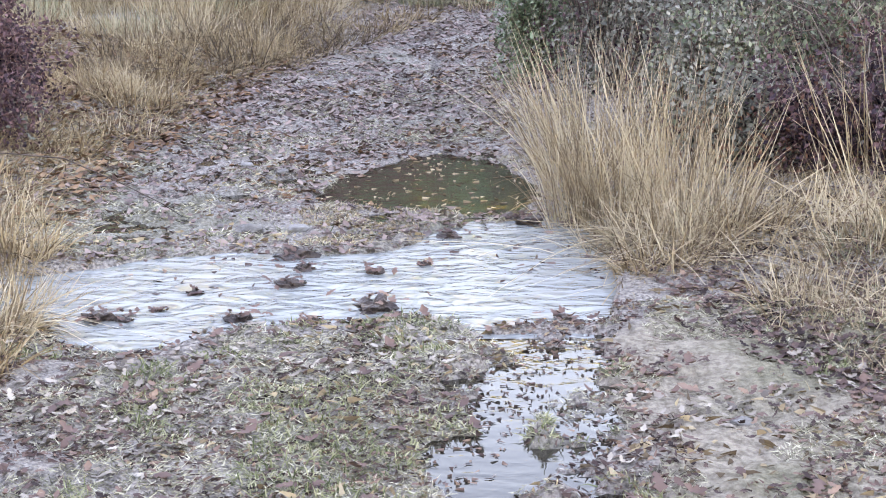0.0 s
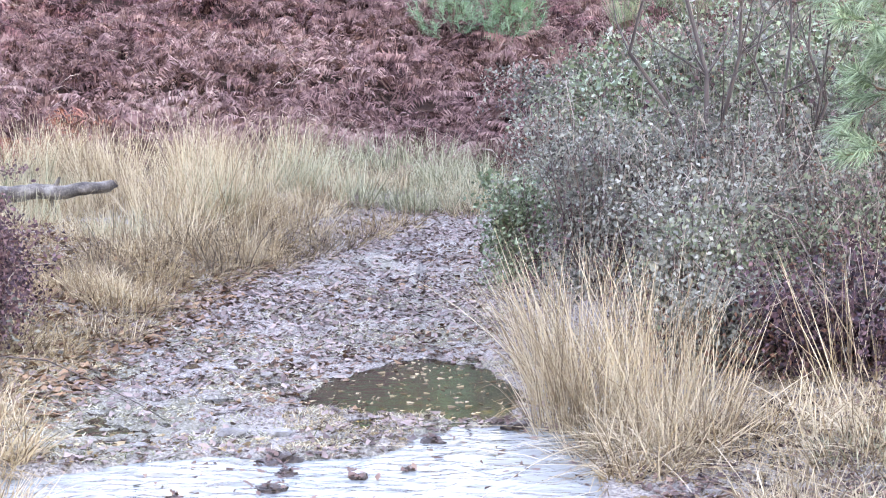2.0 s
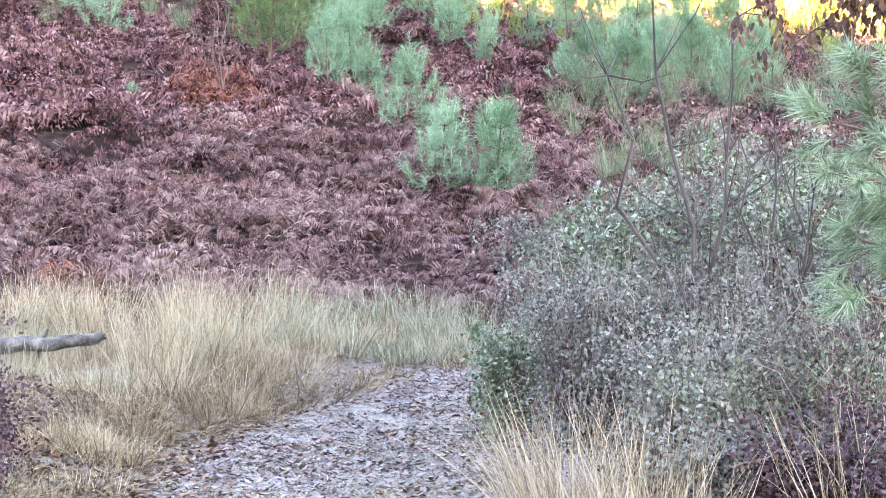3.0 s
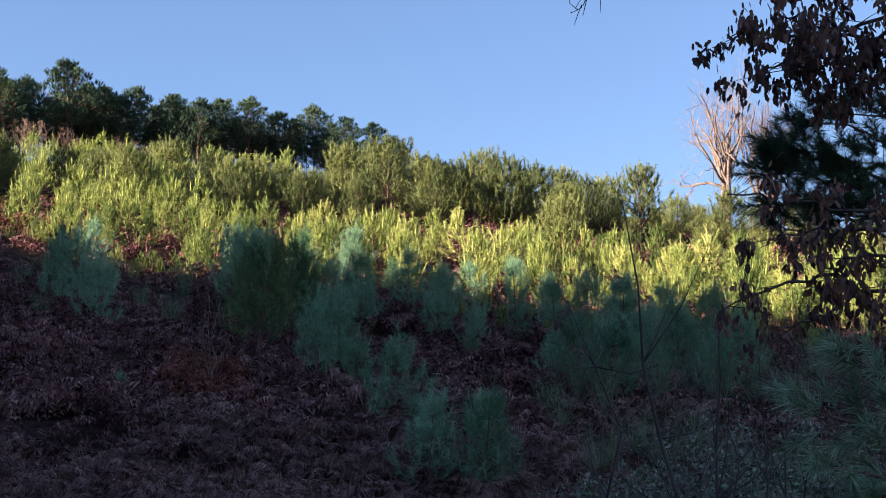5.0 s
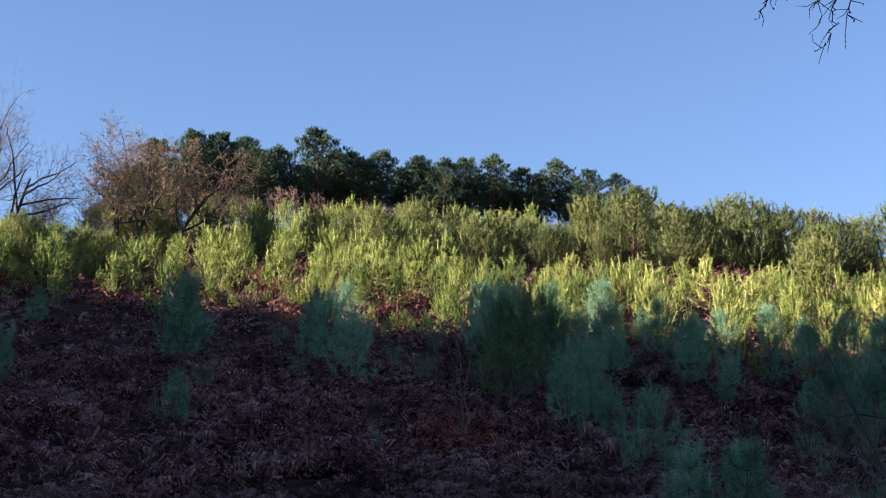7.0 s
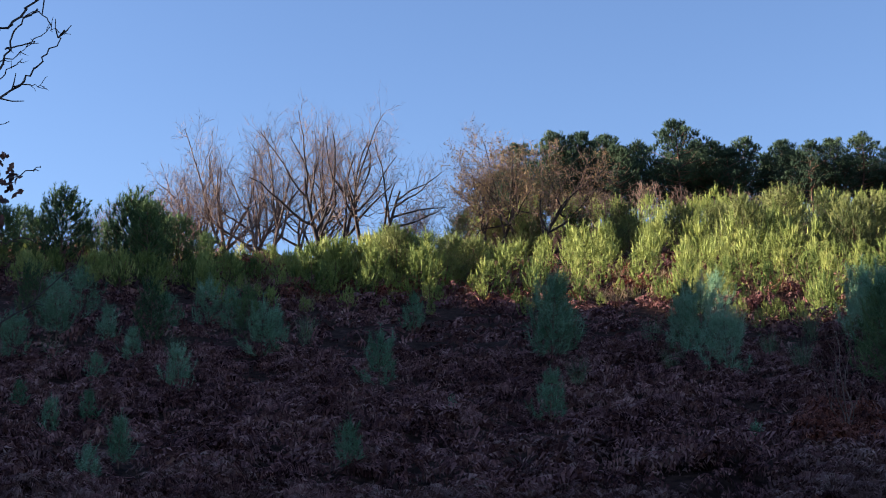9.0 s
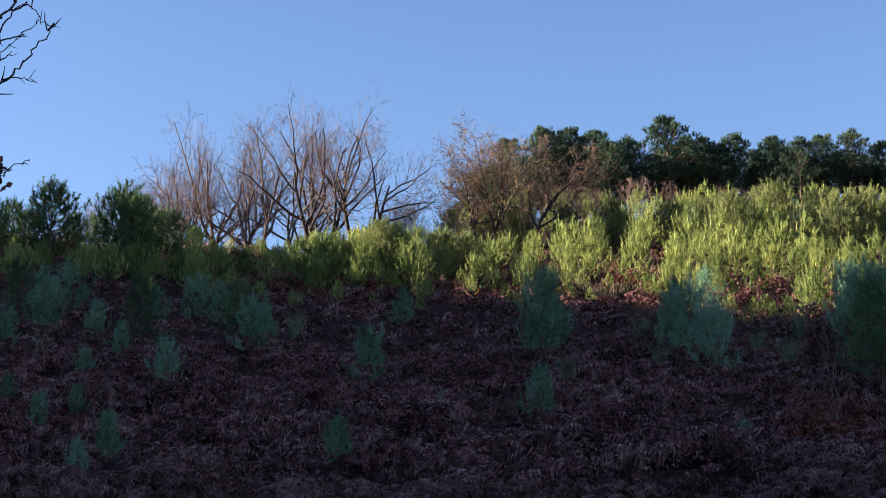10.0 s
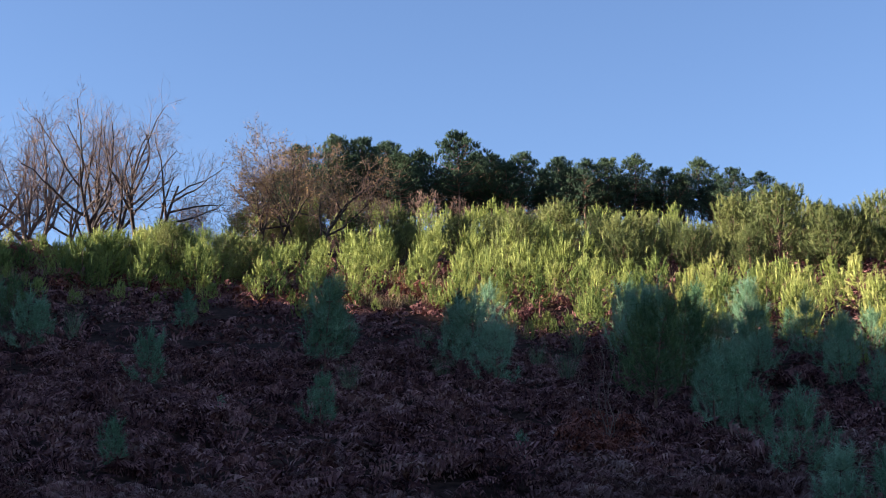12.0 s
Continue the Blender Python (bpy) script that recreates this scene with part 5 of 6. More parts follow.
BR = "tangled grey-green bramble thicket with arching canes"
for k, (x, y, sx, sy, sz, n) in enumerate([(1.75, 9.3, 0.75, 0.7, 0.95, 4200), (2.55, 8.7, 0.75, 0.7, 0.72, 3600), (1.25, 10.9, 0.72, 0.8, 1.15, 4200), (2.15, 10.7, 0.8, 0.8, 1.2, 4200), (3.15, 9.9, 0.85, 0.8, 0.85, 3600), (1.3, 13.0, 0.8, 0.9, 1.35, 3600),
                                           (2.75, 13.0, 1.0, 0.9, 1.2, 3600), (3.9, 12.0, 0.95, 0.9, 1.0, 3200), (2.3, 7.7, 0.5, 0.5, 0.5, 2000), (4.4, 15, 1.3, 1.2, 1.3, 3200), (1.62, 8.55, 0.45, 0.45, 0.7, 2000), (3.0, 11.4, 0.7, 0.7, 0.9, 3000)]):
    brown = k in (1, 4, 7, 8, 11)
    thicket("bramble_thicket", at_xy(x, y, -0.05), (sx, sy, sz), n // 2 if brown else n, 330 + k, (M_BRAMBLE, M_BRAMBLEOLIVE, M_BRAMBLE)[k % 3],
            "brown half-withered bramble thicket with bare canes" if brown else BR, leaf=0.031, canes=150 if brown else 120, extra=(2200 if brown else 900, M_LEAFHANG if k % 2 else M_HEATHER))
# dead stems standing in the thicket
for k, (x, y, h) in enumerate([(1.9, 10.2, 1.5), (2.4, 9.6, 1.3), (2.9, 10.6, 1.7), (1.6, 11.8, 1.6), (3.3, 11.2, 1.5), (2.2, 12.0, 1.9), (2.7, 9.0, 1.2), (3.6, 10.4, 1.4)]):
    tussock(at_xy(x, y), 26, h, 0.35, 620 + k, "thin dead tan stems standing in the brambles", M_CANE, 0.25, 0.4, 0.008, "dead_stems", loose=0.2)
thicket("green_shrub", at_xy(0.75, 12.2, -0.05), (0.42, 0.5, 0.9), 2600, 350, M_BRAMBLEGREEN, "upright shrub with small green leaves beside the path")
thicket("heather_bush", at_xy(-2.95, 9.6, -0.05), (0.55, 0.8, 0.75), 5000, 351, M_HEATHER, "dark purple-brown heather bush beside the path", leaf=0.028, canes=40)
thicket("heather_bush", at_xy(-3.9, 11.6, -0.05), (0.8, 0.9, 0.8), 5000, 352, M_HEATHER, "dark purple-brown heather bush beside the path", leaf=0.03, canes=40)
thicket("bramble_thicket", at_xy(-2.75, 8.9, -0.05), (0.4, 0.4, 0.45), 1900, 353, M_HEATHER, "low dark purple bramble with a few grey leaves", leaf=0.03, canes=30, extra=(260, M_BRAMBLE))
for k, (x, y, r, h) in enumerate([(1.62, 7.85, 0.42, 0.5), (1.95, 7.6, 0.45, 0.5), (1.5, 8.5, 0.4, 0.7), (2.4, 7.9, 0.5, 0.6)]):
    thicket("heather_bush", at_xy(x, y, -0.05), (r, r, h), 1700, 356 + k, M_HEATHER if k % 2 else M_BRAMBLE, "dark russet undergrowth between grass and brambles", leaf=0.032, canes=40, extra=(500, M_LEAFHANG))
thicket("heather_bush", at_xy(2.6, 7.0, -0.05), (0.7, 0.7, 0.5), 3000, 354, M_HEATHER, "dark russet heather at the thicket foot", leaf=0.03, canes=30)


for k, (az, d, r, h) in enumerate([(-8.0, 14.5, 1.0, 1.7), (-10.2, 15.5, 1.1, 2.1), (-12.4, 14.5, 1.1, 2.0), (-14.6, 14.0, 1.0, 2.1), (-16.4, 13.0, 1.0, 1.9), (-9.0, 18.5, 1.3, 2.0), (-11.6, 19.5, 1.4, 2.4), (-14.0, 18.5, 1.4, 2.5), (-6.4, 19.0, 1.1, 1.5), (-16.5, 18.0, 1.4, 2.6), (-5.2, 22.5, 1.2, 1.3), (-8.2, 23.0, 1.4, 1.7)]):
    thicket("scrub_bush", spot(az, d, -0.05), (r, r, h * 0.9), 1700, 560 + k, (M_BRAMBLEGREEN, M_BRAMBLE, M_BRAMBLEOLIVE)[k % 3], "half-bare grey scrub bush with thin tangled stems", leaf=0.055, canes=70, extra=(520, M_LEAFHANG if k % 2 else M_HEATHER))


def broom(at, height, n, seed, label):
    rng = np.random.default_rng(seed)
    s = Soup()
    th = rng.uniform(0, 6.28, n)
    r = rng.uniform(0, 0.25, n)
    root = np.stack([r * np.cos(th), r * np.sin(th), rng.uniform(0, height * 0.45, n)], 1)
    way = unit(np.stack([np.cos(th) * rng.uniform(0.1, 0.7, n), np.sin(th) * rng.uniform(0.1, 0.7, n), np.ones(n)], 1))
    ribbons(s, root, way, height * rng.uniform(0.4, 0.75, n), 0.009, rng, 3, 0.05)
    ob = thing("broom_bush", at, label, "shrub", "broom bushes")
    part("foliage", s.mesh("foliage", M_BROOM), ob, "whippy green stems")
    return ob


for k, (az, d, h) in enumerate([(-7.4, 29, 1.9), (-8.6, 31, 2.1), (-9.8, 30, 2.1), (-12.2, 28, 2.2), (-13.6, 27, 2.0), (-6.0, 36, 1.6), (-11, 33, 2.3), (-5.4, 39, 1.8), (-6.6, 41, 2.3), (-7.6, 38, 2.2), (-8.6, 42, 2.4), (-9.6, 39, 2.5), (-10.8, 42, 2.4), (-12, 40, 2.4), (-13.2, 42, 2.4), (-14.4, 40, 2.2), (-7.2, 46, 2.3), (-9.8, 47, 2.5), (-11.6, 47, 2.5), (-13.4, 47, 2.5), (-15.4, 45, 2.4), (-5.8, 44, 2.0), (9.0, 53, 1.8), (10.2, 56, 1.8), (14.6, 60, 2.0), (8.6, 60, 2.0), (11.4, 62, 2.2), (28, 62, 2), (33, 58, 1.8), (37.5, 55, 1.6), (17.5, 50, 1.5), (13.8, 52, 1.7)]):
    broom(spot(az, d), h * 0.85, 190, 370 + k, "upright green broom bush with whippy stems")


def sapling(base, tips, radius, seed, label, mat=None, twigs=5, name="bare_sapling"):
    """A few bare stems from one base towards given heads, with side twigs."""
    rng = np.random.default_rng(seed)
    ob = thing(name, base, label, "sapling", "bare saplings")
    for tx in tips:
        s = Soup()
        tip = np.array(tx, float) - np.array(base)
        q = np.linspace(0, 1, 7)
        wob = rng.normal(size=(7, 3)) * 0.025 * np.linalg.norm(tip) * np.sin(np.pi * q)[:, None]
        line = tip * q[:, None] + wob
        tube(s, line, radius * (1 - 0.85 * q), 5)
        stem = part("stem", s.mesh("stem", mat or M_DARKTWIG), ob)
        for k in range(twigs):
            s = Soup()
            i = rng.integers(2, 6)
            L = np.linalg.norm(tip) * rng.uniform(0.12, 0.3)
            w = unit(unit(tip) * 0.8 + rng.normal(size=3) * 0.5)
            mid = line[i] + w * L * 0.5 + rng.normal(size=3) * 0.02
            tube(s, [line[i], mid, line[i] + w * L + np.array([0, 0, L * 0.2])], [radius * 0.35, radius * 0.2, radius * 0.06], 3)
            part("twig", s.mesh("twig", mat or M_DARKTWIG), stem)
    return ob


def aim(az, el, d):
    return Vector((-d * math.sin(radians(az)), d * math.cos(radians(az)), EYE + d * math.tan(radians(el))))


b = spot(-11.2, 12.6)
sapling(b, [aim(-8.39, 13.35, 13.2), aim(-6.2, 9.5, 12.6), aim(-11.9, 8.8, 12.4)], 0.030, 401, "bare dark forked sapling rising from brambles", twigs=8)
b = spot(-13.6, 11.4)
sapling(b, [aim(-13.4, 7.3, 11.4), aim(-15.4, 4.5, 11.0), aim(-11.9, 5.4, 11.6), aim(-14.6, 6.2, 11.2)], 0.022, 402, "thin bare shrub stems among brambles", twigs=6)
b = spot(7.5, 40.5)
sapling(b, [aim(8.2, 10.4, 40.5), aim(7.2, 9.6, 40), aim(8.9, 9.6, 40.6), aim(6.6, 8.8, 40.2), aim(7.7, 9.9, 40.8)], 0.022, 403, "pale leafless shrub standing in orange bracken", M_TWIG, 9)


# ---- overhanging oak with withered leaves, and the pine beside it


def leafy_bough(points, radius, clusters, per, seed, parent, leaf=0.09):
    rng = np.random.default_rng(seed)
    per *= 3
    pts = np.array(points)
    q = np.linspace(0, 1, len(pts))
    fine = np.linspace(0, 1, 14)
    line = np.stack([np.interp(fine, q, pts[:, k]) for k in range(3)], 1) + rng.normal(size=(14, 3)) * 0.03
    wood = Soup()
    tube(wood, line, radius * (1 - 0.85 * fine) + 0.003, 5)
    spots = []
    for k in range(clusters):
        f = rng.uniform(0.25, 1.0)
        p = np.array([np.interp(f, fine, line[:, a]) for a in range(3)])
        e = p + rng.normal(size=3) * np.array([0.16, 0.3, 0.10]) + np.array([0, 0, -0.05])
        tube(wood, [p, (p + e) / 2 + rng.normal(size=3) * 0.03, e], [0.006, 0.004, 0.002], 3)
        spots.append(e)
    bough = part("bough", wood.mesh("bough", M_DARKTWIG), parent, "thin dark bough")
    s = Soup()
    p = np.repeat(np.array(spots), per, 0) + rng.normal(size=(clusters * per, 3)) * np.array([0.042, 0.045, 0.055])
    n = len(p)
    way = unit(np.array([0, 0, -1.0]) + rng.normal(size=(n, 3)) * 0.35)
    size = leaf * rng.uniform(0.6, 1.2, n)
    ribbons(s, p, way, size, size * 0.48, rng, 5, 0.0, 0.35)
    part("leaf_spray", s.mesh("leaf_spray", M_LEAFHANG), bough, "hanging withered brown oak leaves")


OD = 12.0
oak_at = at_xy(4.75, 11.6)
oak = thing("oak_tree", oak_at, "oak holding on to its withered brown leaves", "tree")
o3 = np.array(oak_at)
tr = Soup()
q = np.linspace(0, 1, 8)
tube(tr, np.stack([q * 0.2, -q * 0.1, q * 8.0 - 0.2], 1), 0.17 * (1 - 0.7 * q), 8)
part("trunk", tr.mesh("trunk", M_BARK, True), oak, "dark ridged trunk")


def rel(az, el, d=OD):
    return np.array(aim(az, el, d)) - o3


for k, (src, mid, tip, cl, per) in enumerate([
        (5.6, (-16.8, 18.9), (-12.7, 19.4), 28, 9), (5.9, (-17.4, 19.2), (-14.8, 20.1), 18, 9), (5.3, (-17.4, 18.0), (-14.4, 18.0), 30, 9),
        (6.2, (-18.0, 20.5), (-16.2, 21.0), 18, 8), (5.1, (-17.8, 17.4), (-16.4, 17.3), 16, 9), (3.9, (-16.5, 12.6), (-12.6, 13.6), 12, 7), (3.0, (-16.0, 10.4), (-12.0, 9.3), 14, 6),
        (3.6, (-17.0, 12.0), (-14.2, 11.6), 16, 7), (2.8, (-17.0, 9.4), (-14.6, 8.2), 14, 7), (3.4, (-17.6, 11.0), (-16.0, 10.6), 18, 7)]):
    leafy_bough([np.array([0.1, 0, src]), rel(*mid), rel(*tip)], 0.022, cl, per, 420 + k, oak)


def pine_bough(points, n, seed, parent, mat, reach=0.18, width=0.0062, count=120):
    rng = np.random.default_rng(seed)
    pts = np.array(points)
    wood, green = Soup(), Soup()
    fine = np.linspace(0, 1, 8)
    q = np.linspace(0, 1, len(pts))
    line = np.stack([np.interp(fine, q, pts[:, k]) for k in range(3)], 1)
    tube(wood, line, 0.016 * (1 - 0.7 * fine) + 0.002, 5)
    base, axis = [], []
    d0 = unit(pts[-1] - pts[0])
    for k in range(n):
        f = rng.uniform(0.3, 1.0)
        p = np.array([np.interp(f, fine, line[:, a]) for a in range(3)])
        w = unit(d0 + rng.normal(size=3) * 0.6 + np.array([0, 0, 0.25]))
        L = rng.uniform(0.15, 0.4)
        tube(wood, [p, p + w * L], [0.006, 0.003], 3)
        base.append(p + w * L * 0.5)
        axis.append(w)
    base.append(line[-1])
    axis.append(d0)
    needles(green, np.array(base), np.array(axis), count, reach, width, 42, rng, 0.2)
    bough = part("bough", wood.mesh("bough", M_PINEBARK), parent, "brown pine bough")
    part("needle_spray", green.mesh("needle_spray", mat), bough, "sprays of long needles")


pine_at = at_xy(3.65, 8.9)
pn = thing("pine_tree", pine_at, "young pine with long drooping needle sprays by the thicket", "pine tree")
p3 = np.array(pine_at)
tr = Soup()
q = np.linspace(0, 1, 8)
tube(tr, np.stack([0 * q, 0 * q, q * 4.6 - 0.1], 1), 0.075 * (1 - 0.75 * q), 8)
part("trunk", tr.mesh("trunk", M_PINEBARK), pn, "scaly brown trunk")
PD = 8.9
for k, (h, az, el) in enumerate([(1.9, -14.2, 5.1), (1.6, -15.0, 3.1), (1.3, -15.3, 0.7), (1.1, -15.4, -1.3), (2.2, -15.8, 6.6), (1.8, -16.6, 4.2), (1.4, -16.8, 1.8), (1.0, -16.9, -0.6)]):
    pine_bough([np.array([0, 0, h - 0.25]), np.array(aim(az - 2.8, el - 0.4, PD)) - p3, np.array(aim(az - 1.3, el, PD)) - p3], 6, 440 + k, pn, M_PINEPALE)
# a darker pine further back, against the sky
dark_at = at_xy(5.6, 15.0)
dk = thing("pine_tree", dark_at, "dark pine with dense drooping needle clumps", "pine tree")
d3 = np.array(dark_at)
tr = Soup()
tube(tr, np.stack([0 * q, 0 * q, q * 6.2 - 0.1], 1), 0.11 * (1 - 0.75 * q), 8)
part("trunk", tr.mesh("trunk", M_PINEBARK), dk, "scaly brown trunk")
for k, (h, az, el) in enumerate([(4.4, -14.0, 14.2), (4.8, -14.6, 15.0), (5.2, -15.4, 16.0), (4.3, -14.2, 13.0), (4.6, -15.0, 14.2), (5.4, -16.8, 16.2), (4.2, -15.8, 12.6), (4.9, -17, 14.4), (3.8, -14.6, 12.0), (3.9, -16.8, 12.4), (5.0, -14.4, 14.8), (4.6, -16.2, 13.6)]):
    pine_bough([np.array([0, 0, h - 0.3]), np.array(aim(az - 2.0, el - 0.3, 15.2)) - d3, np.array(aim(az, el, 15.0)) - d3], 24, 460 + k, dk, M_PINEDARK, 0.17, 0.007, 90)

# ---- bare branches reaching in from outside


def budded_twig(parent, line, at, d, radius, seed, sides=4, name="twig"):
    """A crooked twig along bearings and elevations at distance d, with swollen buds and short side twigs."""
    rng = np.random.default_rng(seed)
    pts = np.array([np.array(aim(az, el, d)) for az, el in line]) - np.array(at)
    q = np.linspace(0, 1, len(pts))
    fine = np.linspace(0, 1, 4 * len(pts))
    size = np.linalg.norm(pts[-1] - pts[0])
    path = np.stack([np.interp(fine, q, pts[:, k]) for k in range(3)], 1) + rng.normal(size=(len(fine), 3)) * 0.011 * size ** 0.5
    s = Soup()
    tube(s, path, radius * (1 - 0.65 * fine), 5)
    for k in range(sides):
        i = rng.integers(1, len(fine) - 1)
        L = rng.uniform(0.05, 0.16) * max(0.5, size)
        w = unit(unit(path[i + 1] - path[i]) + rng.normal(size=3) * np.array([0.8, 0.3, 0.8]))
        mid = path[i] + w * L * 0.55 + rng.normal(size=3) * 0.01
        tube(s, [path[i], mid, mid + unit(w + rng.normal(size=3) * 0.35) * L * 0.5], [radius * 0.55, radius * 0.42, radius * 0.25], 4)
    blobs(s, path[rng.integers(1, len(fine), 5)] + rng.normal(size=(5, 3)) * radius * 0.6, radius * 0.9, rng)
    blobs(s, path[-1:], radius * 1.1, rng)
    part(name, s.mesh(name, M_DARKTWIG), parent)


lt = at_xy(-6.2, 6.4)
left_tree = thing("bare_tree", lt, "leafless oak with long budded twigs and a few withered leaves", "tree")
l3 = np.array(lt)
tr = Soup()
tube(tr, np.stack([0 * q, 0 * q, q * 6.0 - 0.1], 1), 0.11 * (1 - 0.7 * q), 8)
part("trunk", tr.mesh("trunk", M_BARK, True), left_tree, "grey trunk")
LEFT_TWIGS = [((43.5, 17.6), (41.6, 19.6), (40.4, 20.7), (39.7, 21.2), (38.9, 22.1), (38.3, 23.5)), ((42.5, 16.4), (40.8, 17.8), (40.3, 19.1), (39.9, 20.2), (39.5, 21.2), (38.8, 21.8)),
              ((42.6, 15.6), (40.9, 17.2), (40.2, 18.1), (39.6, 18.9), (38.8, 19.5), (38.3, 20.3), (37.8, 21.0)), ((39.6, 18.9), (38.9, 19.0), (38.4, 19.0)), ((40.0, 20.2), (39.1, 20.5), (38.4, 21.1)),
              ((38.8, 22.8), (38.6, 21.6), (38.2, 21.1), (37.85, 21.0)), ((40.9, 17.2), (40.2, 17.4), (39.65, 17.6)), ((42.4, 13.9), (40.0, 15.1), (39.2, 15.6), (38.3, 16.1)),
              ((43.0, 7.4), (39.65, 9.95), (38.5, 10.95), (36.5, 12.85)), ((42.6, 12.6), (39.9, 13.1), (38.4, 13.35)), ((40.6, 19.6), (39.6, 20.0), (38.9, 20.6)), ((40.4, 18.6), (39.9, 19.4), (39.3, 19.9))]
for k, line in enumerate(LEFT_TWIGS):
    budded_twig(left_tree, line, lt, 8.8, (0.013, 0.010, 0.010, 0.005, 0.006, 0.005, 0.005, 0.007, 0.008, 0.006, 0.005, 0.005)[k], 480 + k, 5)
for k, (a, b) in enumerate([((43.5, 17.6), 4.2), ((42.5, 16.4), 4.0), ((42.6, 15.6), 3.8), ((42.4, 13.9), 3.5), ((43.0, 7.4), 2.4), ((42.6, 12.6), 3.2)]):
    tr = Soup()
    end = np.array(aim(*a, 8.8)) - l3
    tube(tr, [np.array([0, 0, b - 0.9]), end * 0.5 + np.array([0, 0, b * 0.5 - 0.3]), end], [0.035, 0.024, 0.013], 5)
    part("bough", tr.mesh("bough", M_DARKTWIG, True), left_tree)
rng = np.random.default_rng(482)
for a, e in ((39.9, 16.4), (39.95, 15.8), (39.6, 15.4), (39.3, 15.2), (39.9, 14.7), (39.85, 14.2)):
    s = Soup()
    p = np.array(aim(a, e, 8.8)) - l3 + rng.normal(size=(4, 3)) * 0.035
    leaves(s, p, 0.085, rng, lobed=True)
    part("leaf_spray", s.mesh("leaf_spray", M_LEAFHANG), left_tree, "withered purple-brown leaves")
hang = at_xy(3.0, -1.2)
top_tree = thing("bare_tree", hang, "leafless oak with drooping budded twig ends overhead", "tree")
tr = Soup()
tube(tr, np.stack([0 * q, 0 * q, q * 7.5 - 0.1], 1), 0.15 * (1 - 0.7 * q), 8)
part("trunk", tr.mesh("trunk", M_BARK, True), top_tree, "grey trunk")
h3 = np.array(hang)
tr = Soup()
tube(tr, [np.array([0, 0, 5.2]), np.array(aim(-22, 36, 6.5)) - h3, np.array(aim(-9, 29, 8.0)) - h3, np.array(aim(-4, 26, 8.0)) - h3], [0.07, 0.045, 0.02, 0.008], 6)
part("limb", tr.mesh("limb", M_BARK, True), top_tree, "grey limb reaching overhead")
TOP_TWIGS = [((-4.6, 26.2), (-5.0, 22.9), (-4.65, 22.3), (-4.3, 21.9)), ((-7.4, 28), (-7.4, 22.8), (-7.45, 22.0), (-7.2, 21.35), (-7.07, 20.8), (-6.55, 20.45)), ((-7.0, 27.8), (-6.93, 22.8), (-6.72, 21.5)),
             ((-8.0, 28.4), (-8.15, 22.7), (-7.9, 21.8), (-8.1, 21.5)), ((-9.2, 29), (-9.9, 22.6), (-9.45, 21.85)), ((-9.4, 29), (-9.9, 22.4), (-10.5, 21.75), (-11.3, 21.6)), ((-5.4, 26.6), (-5.2, 23.2), (-4.9, 22.2))]
for k, line in enumerate(TOP_TWIGS):
    budded_twig(top_tree, line, hang, 8.0, 0.0055, 500 + k, 9)

# ---- the fallen trunk, stones, clods, single leaves


def fallen_trunk():
    D = 15.2
    a, b = np.array(aim(11.84, -2.92, D)), np.array(aim(16.8, -3.35, D))
    ob = thing("fallen_trunk", Vector(b), "grey weathered fallen trunk with a broken end", "log")
    q = np.linspace(0, 1, 46)
    ang = np.arange(16) * 2 * np.pi / 16
    c = (a - b) * q[:, None] + np.stack([0 * q, 0 * q, 0.018 * np.sin(q * 7) + 0.01 * np.sin(q * 19)], 1)
    r = 0.105 * (1 - 0.38 * q)
    A, Q = np.meshgrid(ang, q)
    R = r[:, None] * (1 + 0.10 * rough(A * 1.3, Q * 3, 0.8, 71) + 0.16 * rough(A * 2.0, Q * 22, 1.0, 72) + 0.22 * np.exp(-((Q - 0.55) / 0.035) ** 2) * np.maximum(0, np.cos(A - 0.8)))
    R[-2:] *= np.array([[0.8], [0.45]])
    jag = np.zeros_like(R)
    jag[-1] = 0.05 * rough(ang * 3, ang, 0.7, 73)
    d0 = unit(a - b)
    side, upw = np.array([-d0[1], d0[0], 0.0]), np.array([0, 0, 1.0])
    v = c[:, None] + side * (R * np.cos(A))[..., None] + upw * (R * 0.86 * np.sin(A))[..., None] + d0 * jag[..., None]
    n, k = A.shape
    i, j = np.meshgrid(np.arange(n - 1), np.arange(k), indexing="ij")
    j2 = (j + 1) % k
    s = Soup()
    s.add(v, np.stack([i * k + j, i * k + j2, (i + 1) * k + j2, (i + 1) * k + j], -1).reshape(-1, 4))
    end = np.concatenate([v[-1], [c[-1] - d0 * 0.01]])
    s.add(end, [(t, (t + 1) % k, k) for t in range(k)])
    part("stem", s.mesh("stem", M_LOG), ob)
    for f in (0.0, 0.45):
        p = (a - b) * f
        g = float(land(*(p + b)[:2])) - b[2]
        st = Soup()
        tube(st, [p + np.array([0.05, 0.1, 0]), p + np.array([0.1, 0.25, g - 0.1])], [0.03, 0.02], 6)
        part("broken_limb", st.mesh("broken_limb", M_LOG, True), ob, "stub limb propping the trunk")
    st = Soup()
    p = c[25] + upw * 0.07
    tube(st, [p, p + np.array([0.03, -0.02, 0.05]), p + np.array([0.05, -0.03, 0.085])], [0.026, 0.02, 0.012], 6)
    part("broken_limb", st.mesh("broken_limb", M_LOG, True), ob, "short snapped knot")


fallen_trunk()


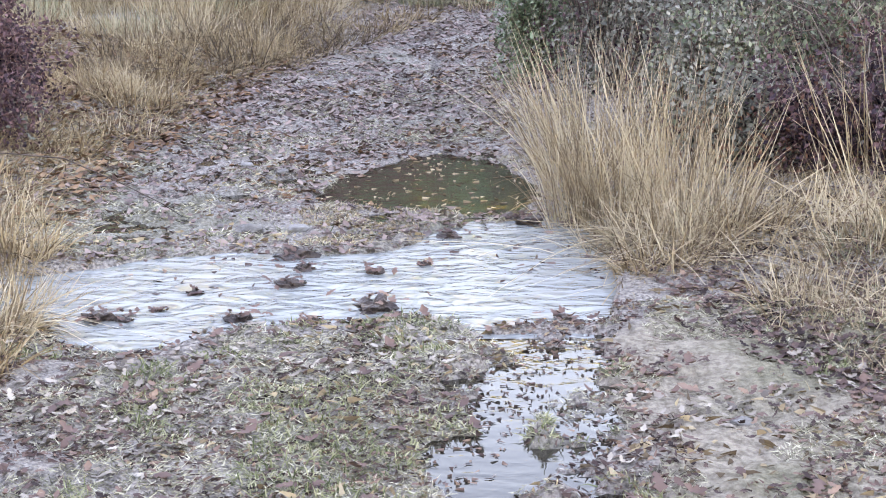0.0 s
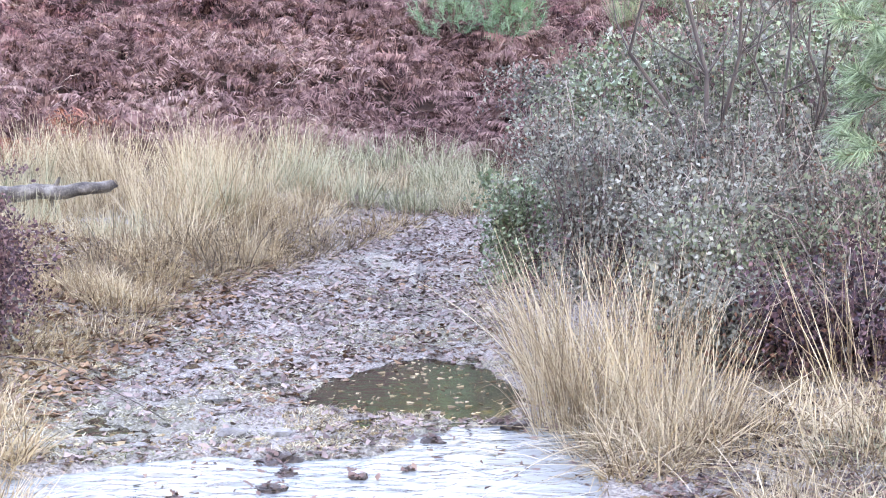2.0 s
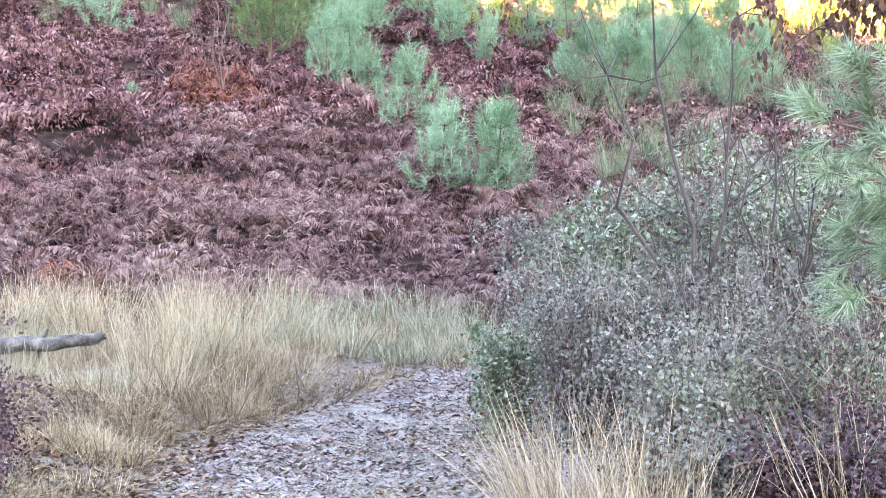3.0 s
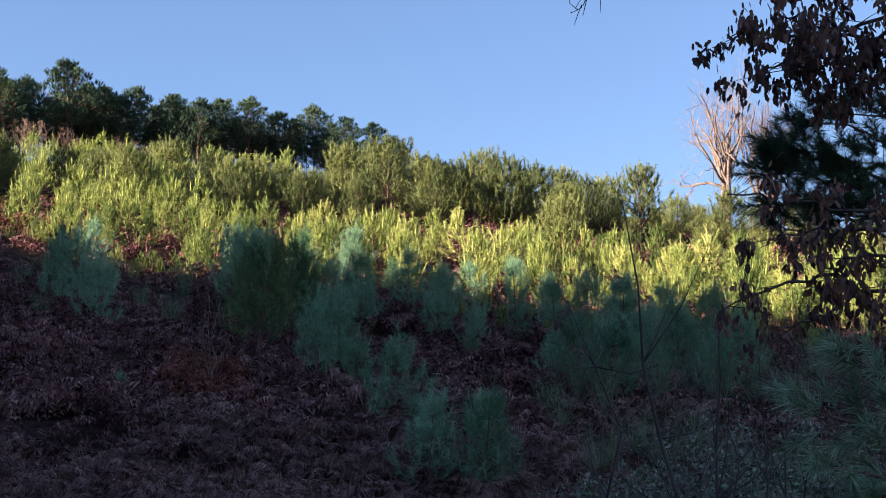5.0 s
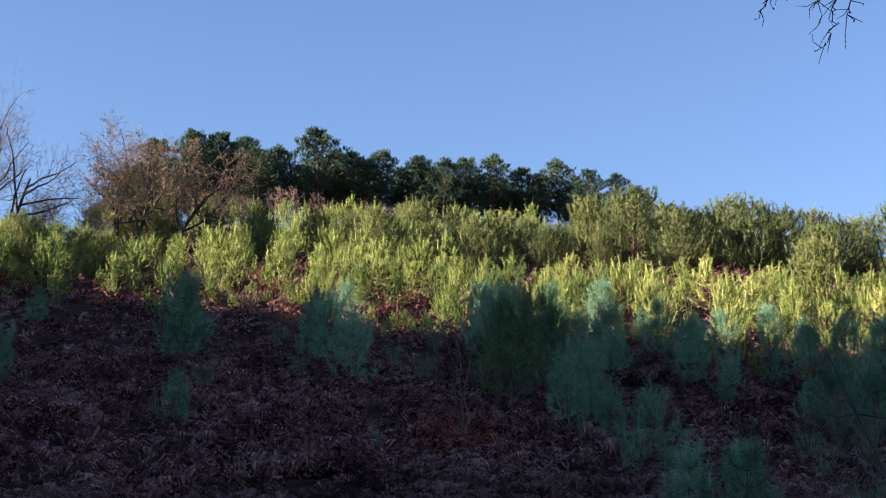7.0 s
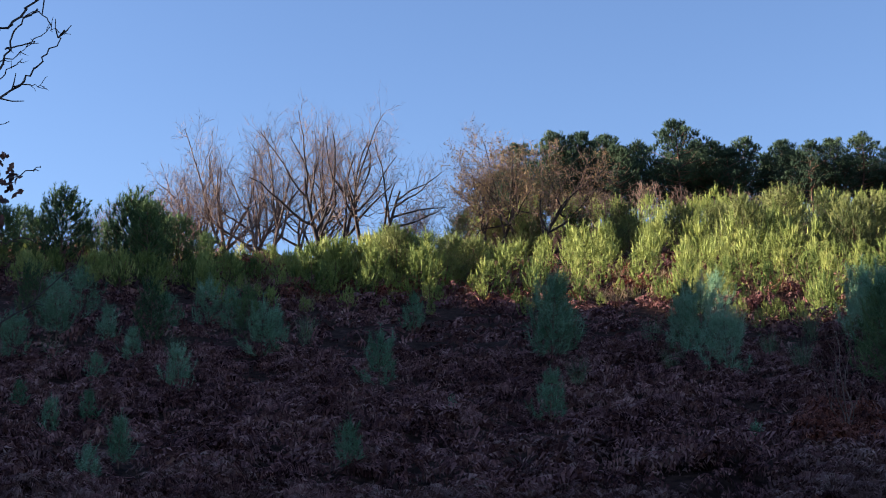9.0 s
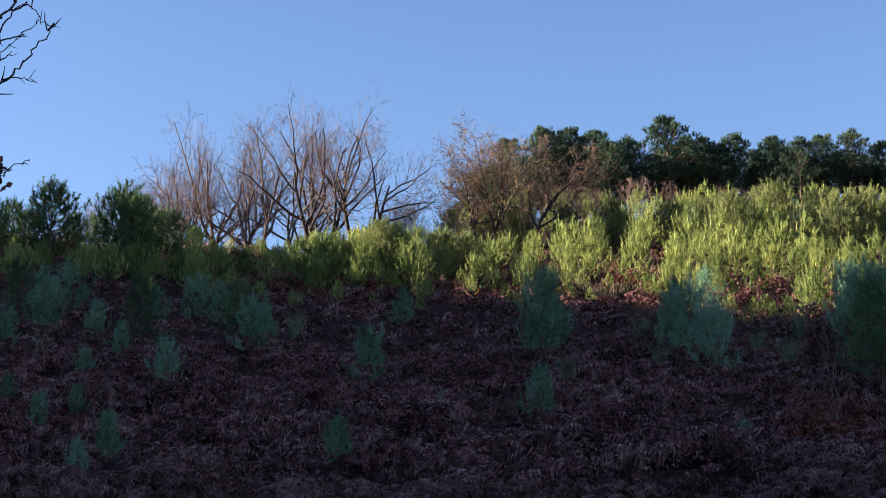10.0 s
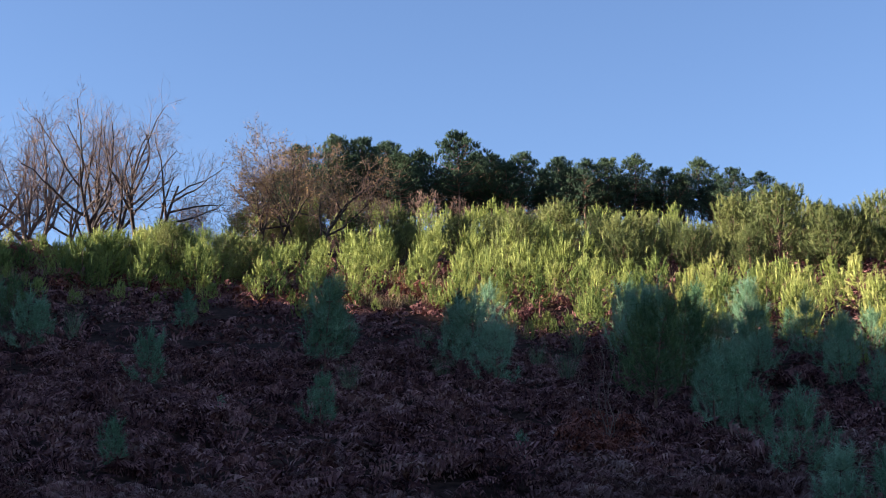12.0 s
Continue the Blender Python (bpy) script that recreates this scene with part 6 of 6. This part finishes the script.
def lump_mesh(seed, size, mat, name, knobbly=0.3):
    bm = bmesh.new()
    bmesh.ops.create_icosphere(bm, subdivisions=3, radius=1.0)
    for v in bm.verts:
        n = noise.noise(v.co * 1.7 + Vector((seed * 3.1, seed, 0))) * knobbly + noise.noise(v.co * 4.5 + Vector((0, seed * 2.0, 0))) * knobbly * 0.5
        v.co = Vector((v.co.x * size[0], v.co.y * size[1], v.co.z * size[2])) * (1 + n)
    me = bpy.data.meshes.new(name)
    bm.to_mesh(me)
    bm.free()
    me.materials.append(mat)
    return me


# clods with sodden leaves standing in the stream
for k, (x, y, r) in enumerate([(-0.80, 5.58, 0.055), (-0.66, 6.1, 0.06), (-0.68, 6.62, 0.08), (-0.42, 6.75, 0.05), (-1.05, 5.98, 0.03), (-0.28, 5.72, 0.085), (-1.36, 5.6, 0.06), (-1.25, 5.58, 0.04), (-0.30, 6.3, 0.045), (-0.63, 6.38, 0.05), (0.42, 7.3, 0.075), (0.33, 7.4, 0.05), (0.62, 7.25, 0.05), (-0.52, 5.55, 0.04), (-0.1, 6.45, 0.03), (-1.15, 5.72, 0.025), (0.45, 5.52, 0.05), (0.02, 7.0, 0.05)]):
    ob = thing("mud_clod", Vector((x, y, WATER_Z - 0.004)), "wet dark mud clod with sodden leaves in the stream", "clod", "clods in the stream")
    part("clod", lump_mesh(k, (r * 0.95, r * 0.7, r * 0.5), M_CLOD, "clod", 1.0), ob)
    s = Soup()
    rng = np.random.default_rng(520 + k)
    n = int(7 + r * 130)
    pp = rng.normal(size=(n, 3)) * np.array([r * 1.0, r * 0.8, r * 0.15]) + np.array([0, 0, r * 0.55])
    for q3 in pp:
        s = Soup()
        leaves(s, q3[None], 0.042 * rng.uniform(0.7, 1.4), rng, up=4, lobed=True)
        part("leaf", s.mesh("leaf", M_LEAF), ob)
for k, (x, y, r) in enumerate([(-0.96, 7.1, 0.055), (-1.2, 8.9, 0.035), (-0.72, 7.15, 0.04), (-0.95, 8.6, 0.03), (0.22, 4.95, 0.035), (0.10, 11.2, 0.035), (0.9, 4.3, 0.03), (-0.8, 4.9, 0.02), (-1.35, 6.85, 0.03)]):
    tagged(new("stone", lump_mesh(40 + k, (r * 1.3, r, r * 0.6), M_STONE, "stone", 0.2)), "pale smooth stone half sunk in wet mud", "stone", "stones on the path").location = at_xy(x, y, r * 0.15)
rng = np.random.default_rng(530)
for k in range(190):
    x, y = rng.uniform(-2.0, 2.1), rng.uniform(3.5, 5.5)
    if land(x, y) < WATER_Z:
        continue
    s = Soup()
    leaves(s, np.zeros((1, 3)), rng.uniform(0.055, 0.085), rng, up=5, lobed=True)
    tagged(new("oak_leaf", s.mesh("oak_leaf", M_LEAF)), "single fallen brown oak leaf on wet ground", "leaf", "single oak leaves").location = at_xy(x, y, 0.02)
# an arching bramble cane on the left bank
s = Soup()
pts = np.array([aim(18.2, -9.2, 7.4), aim(16.6, -9.1, 7.4), aim(14.5, -9.4, 7.4), aim(12.5, -10.4, 7.4), aim(10.9, -11.3, 7.4), aim(10.2, -11.8, 7.35)])
tube(s, pts - pts[-1], np.linspace(0.0045, 0.002, 6), 5)
cane = thing("bramble_cane", Vector(pts[-1]), "single arching bramble cane reaching over the path", "cane")
part("stem", s.mesh("stem", M_DARKTWIG), cane)
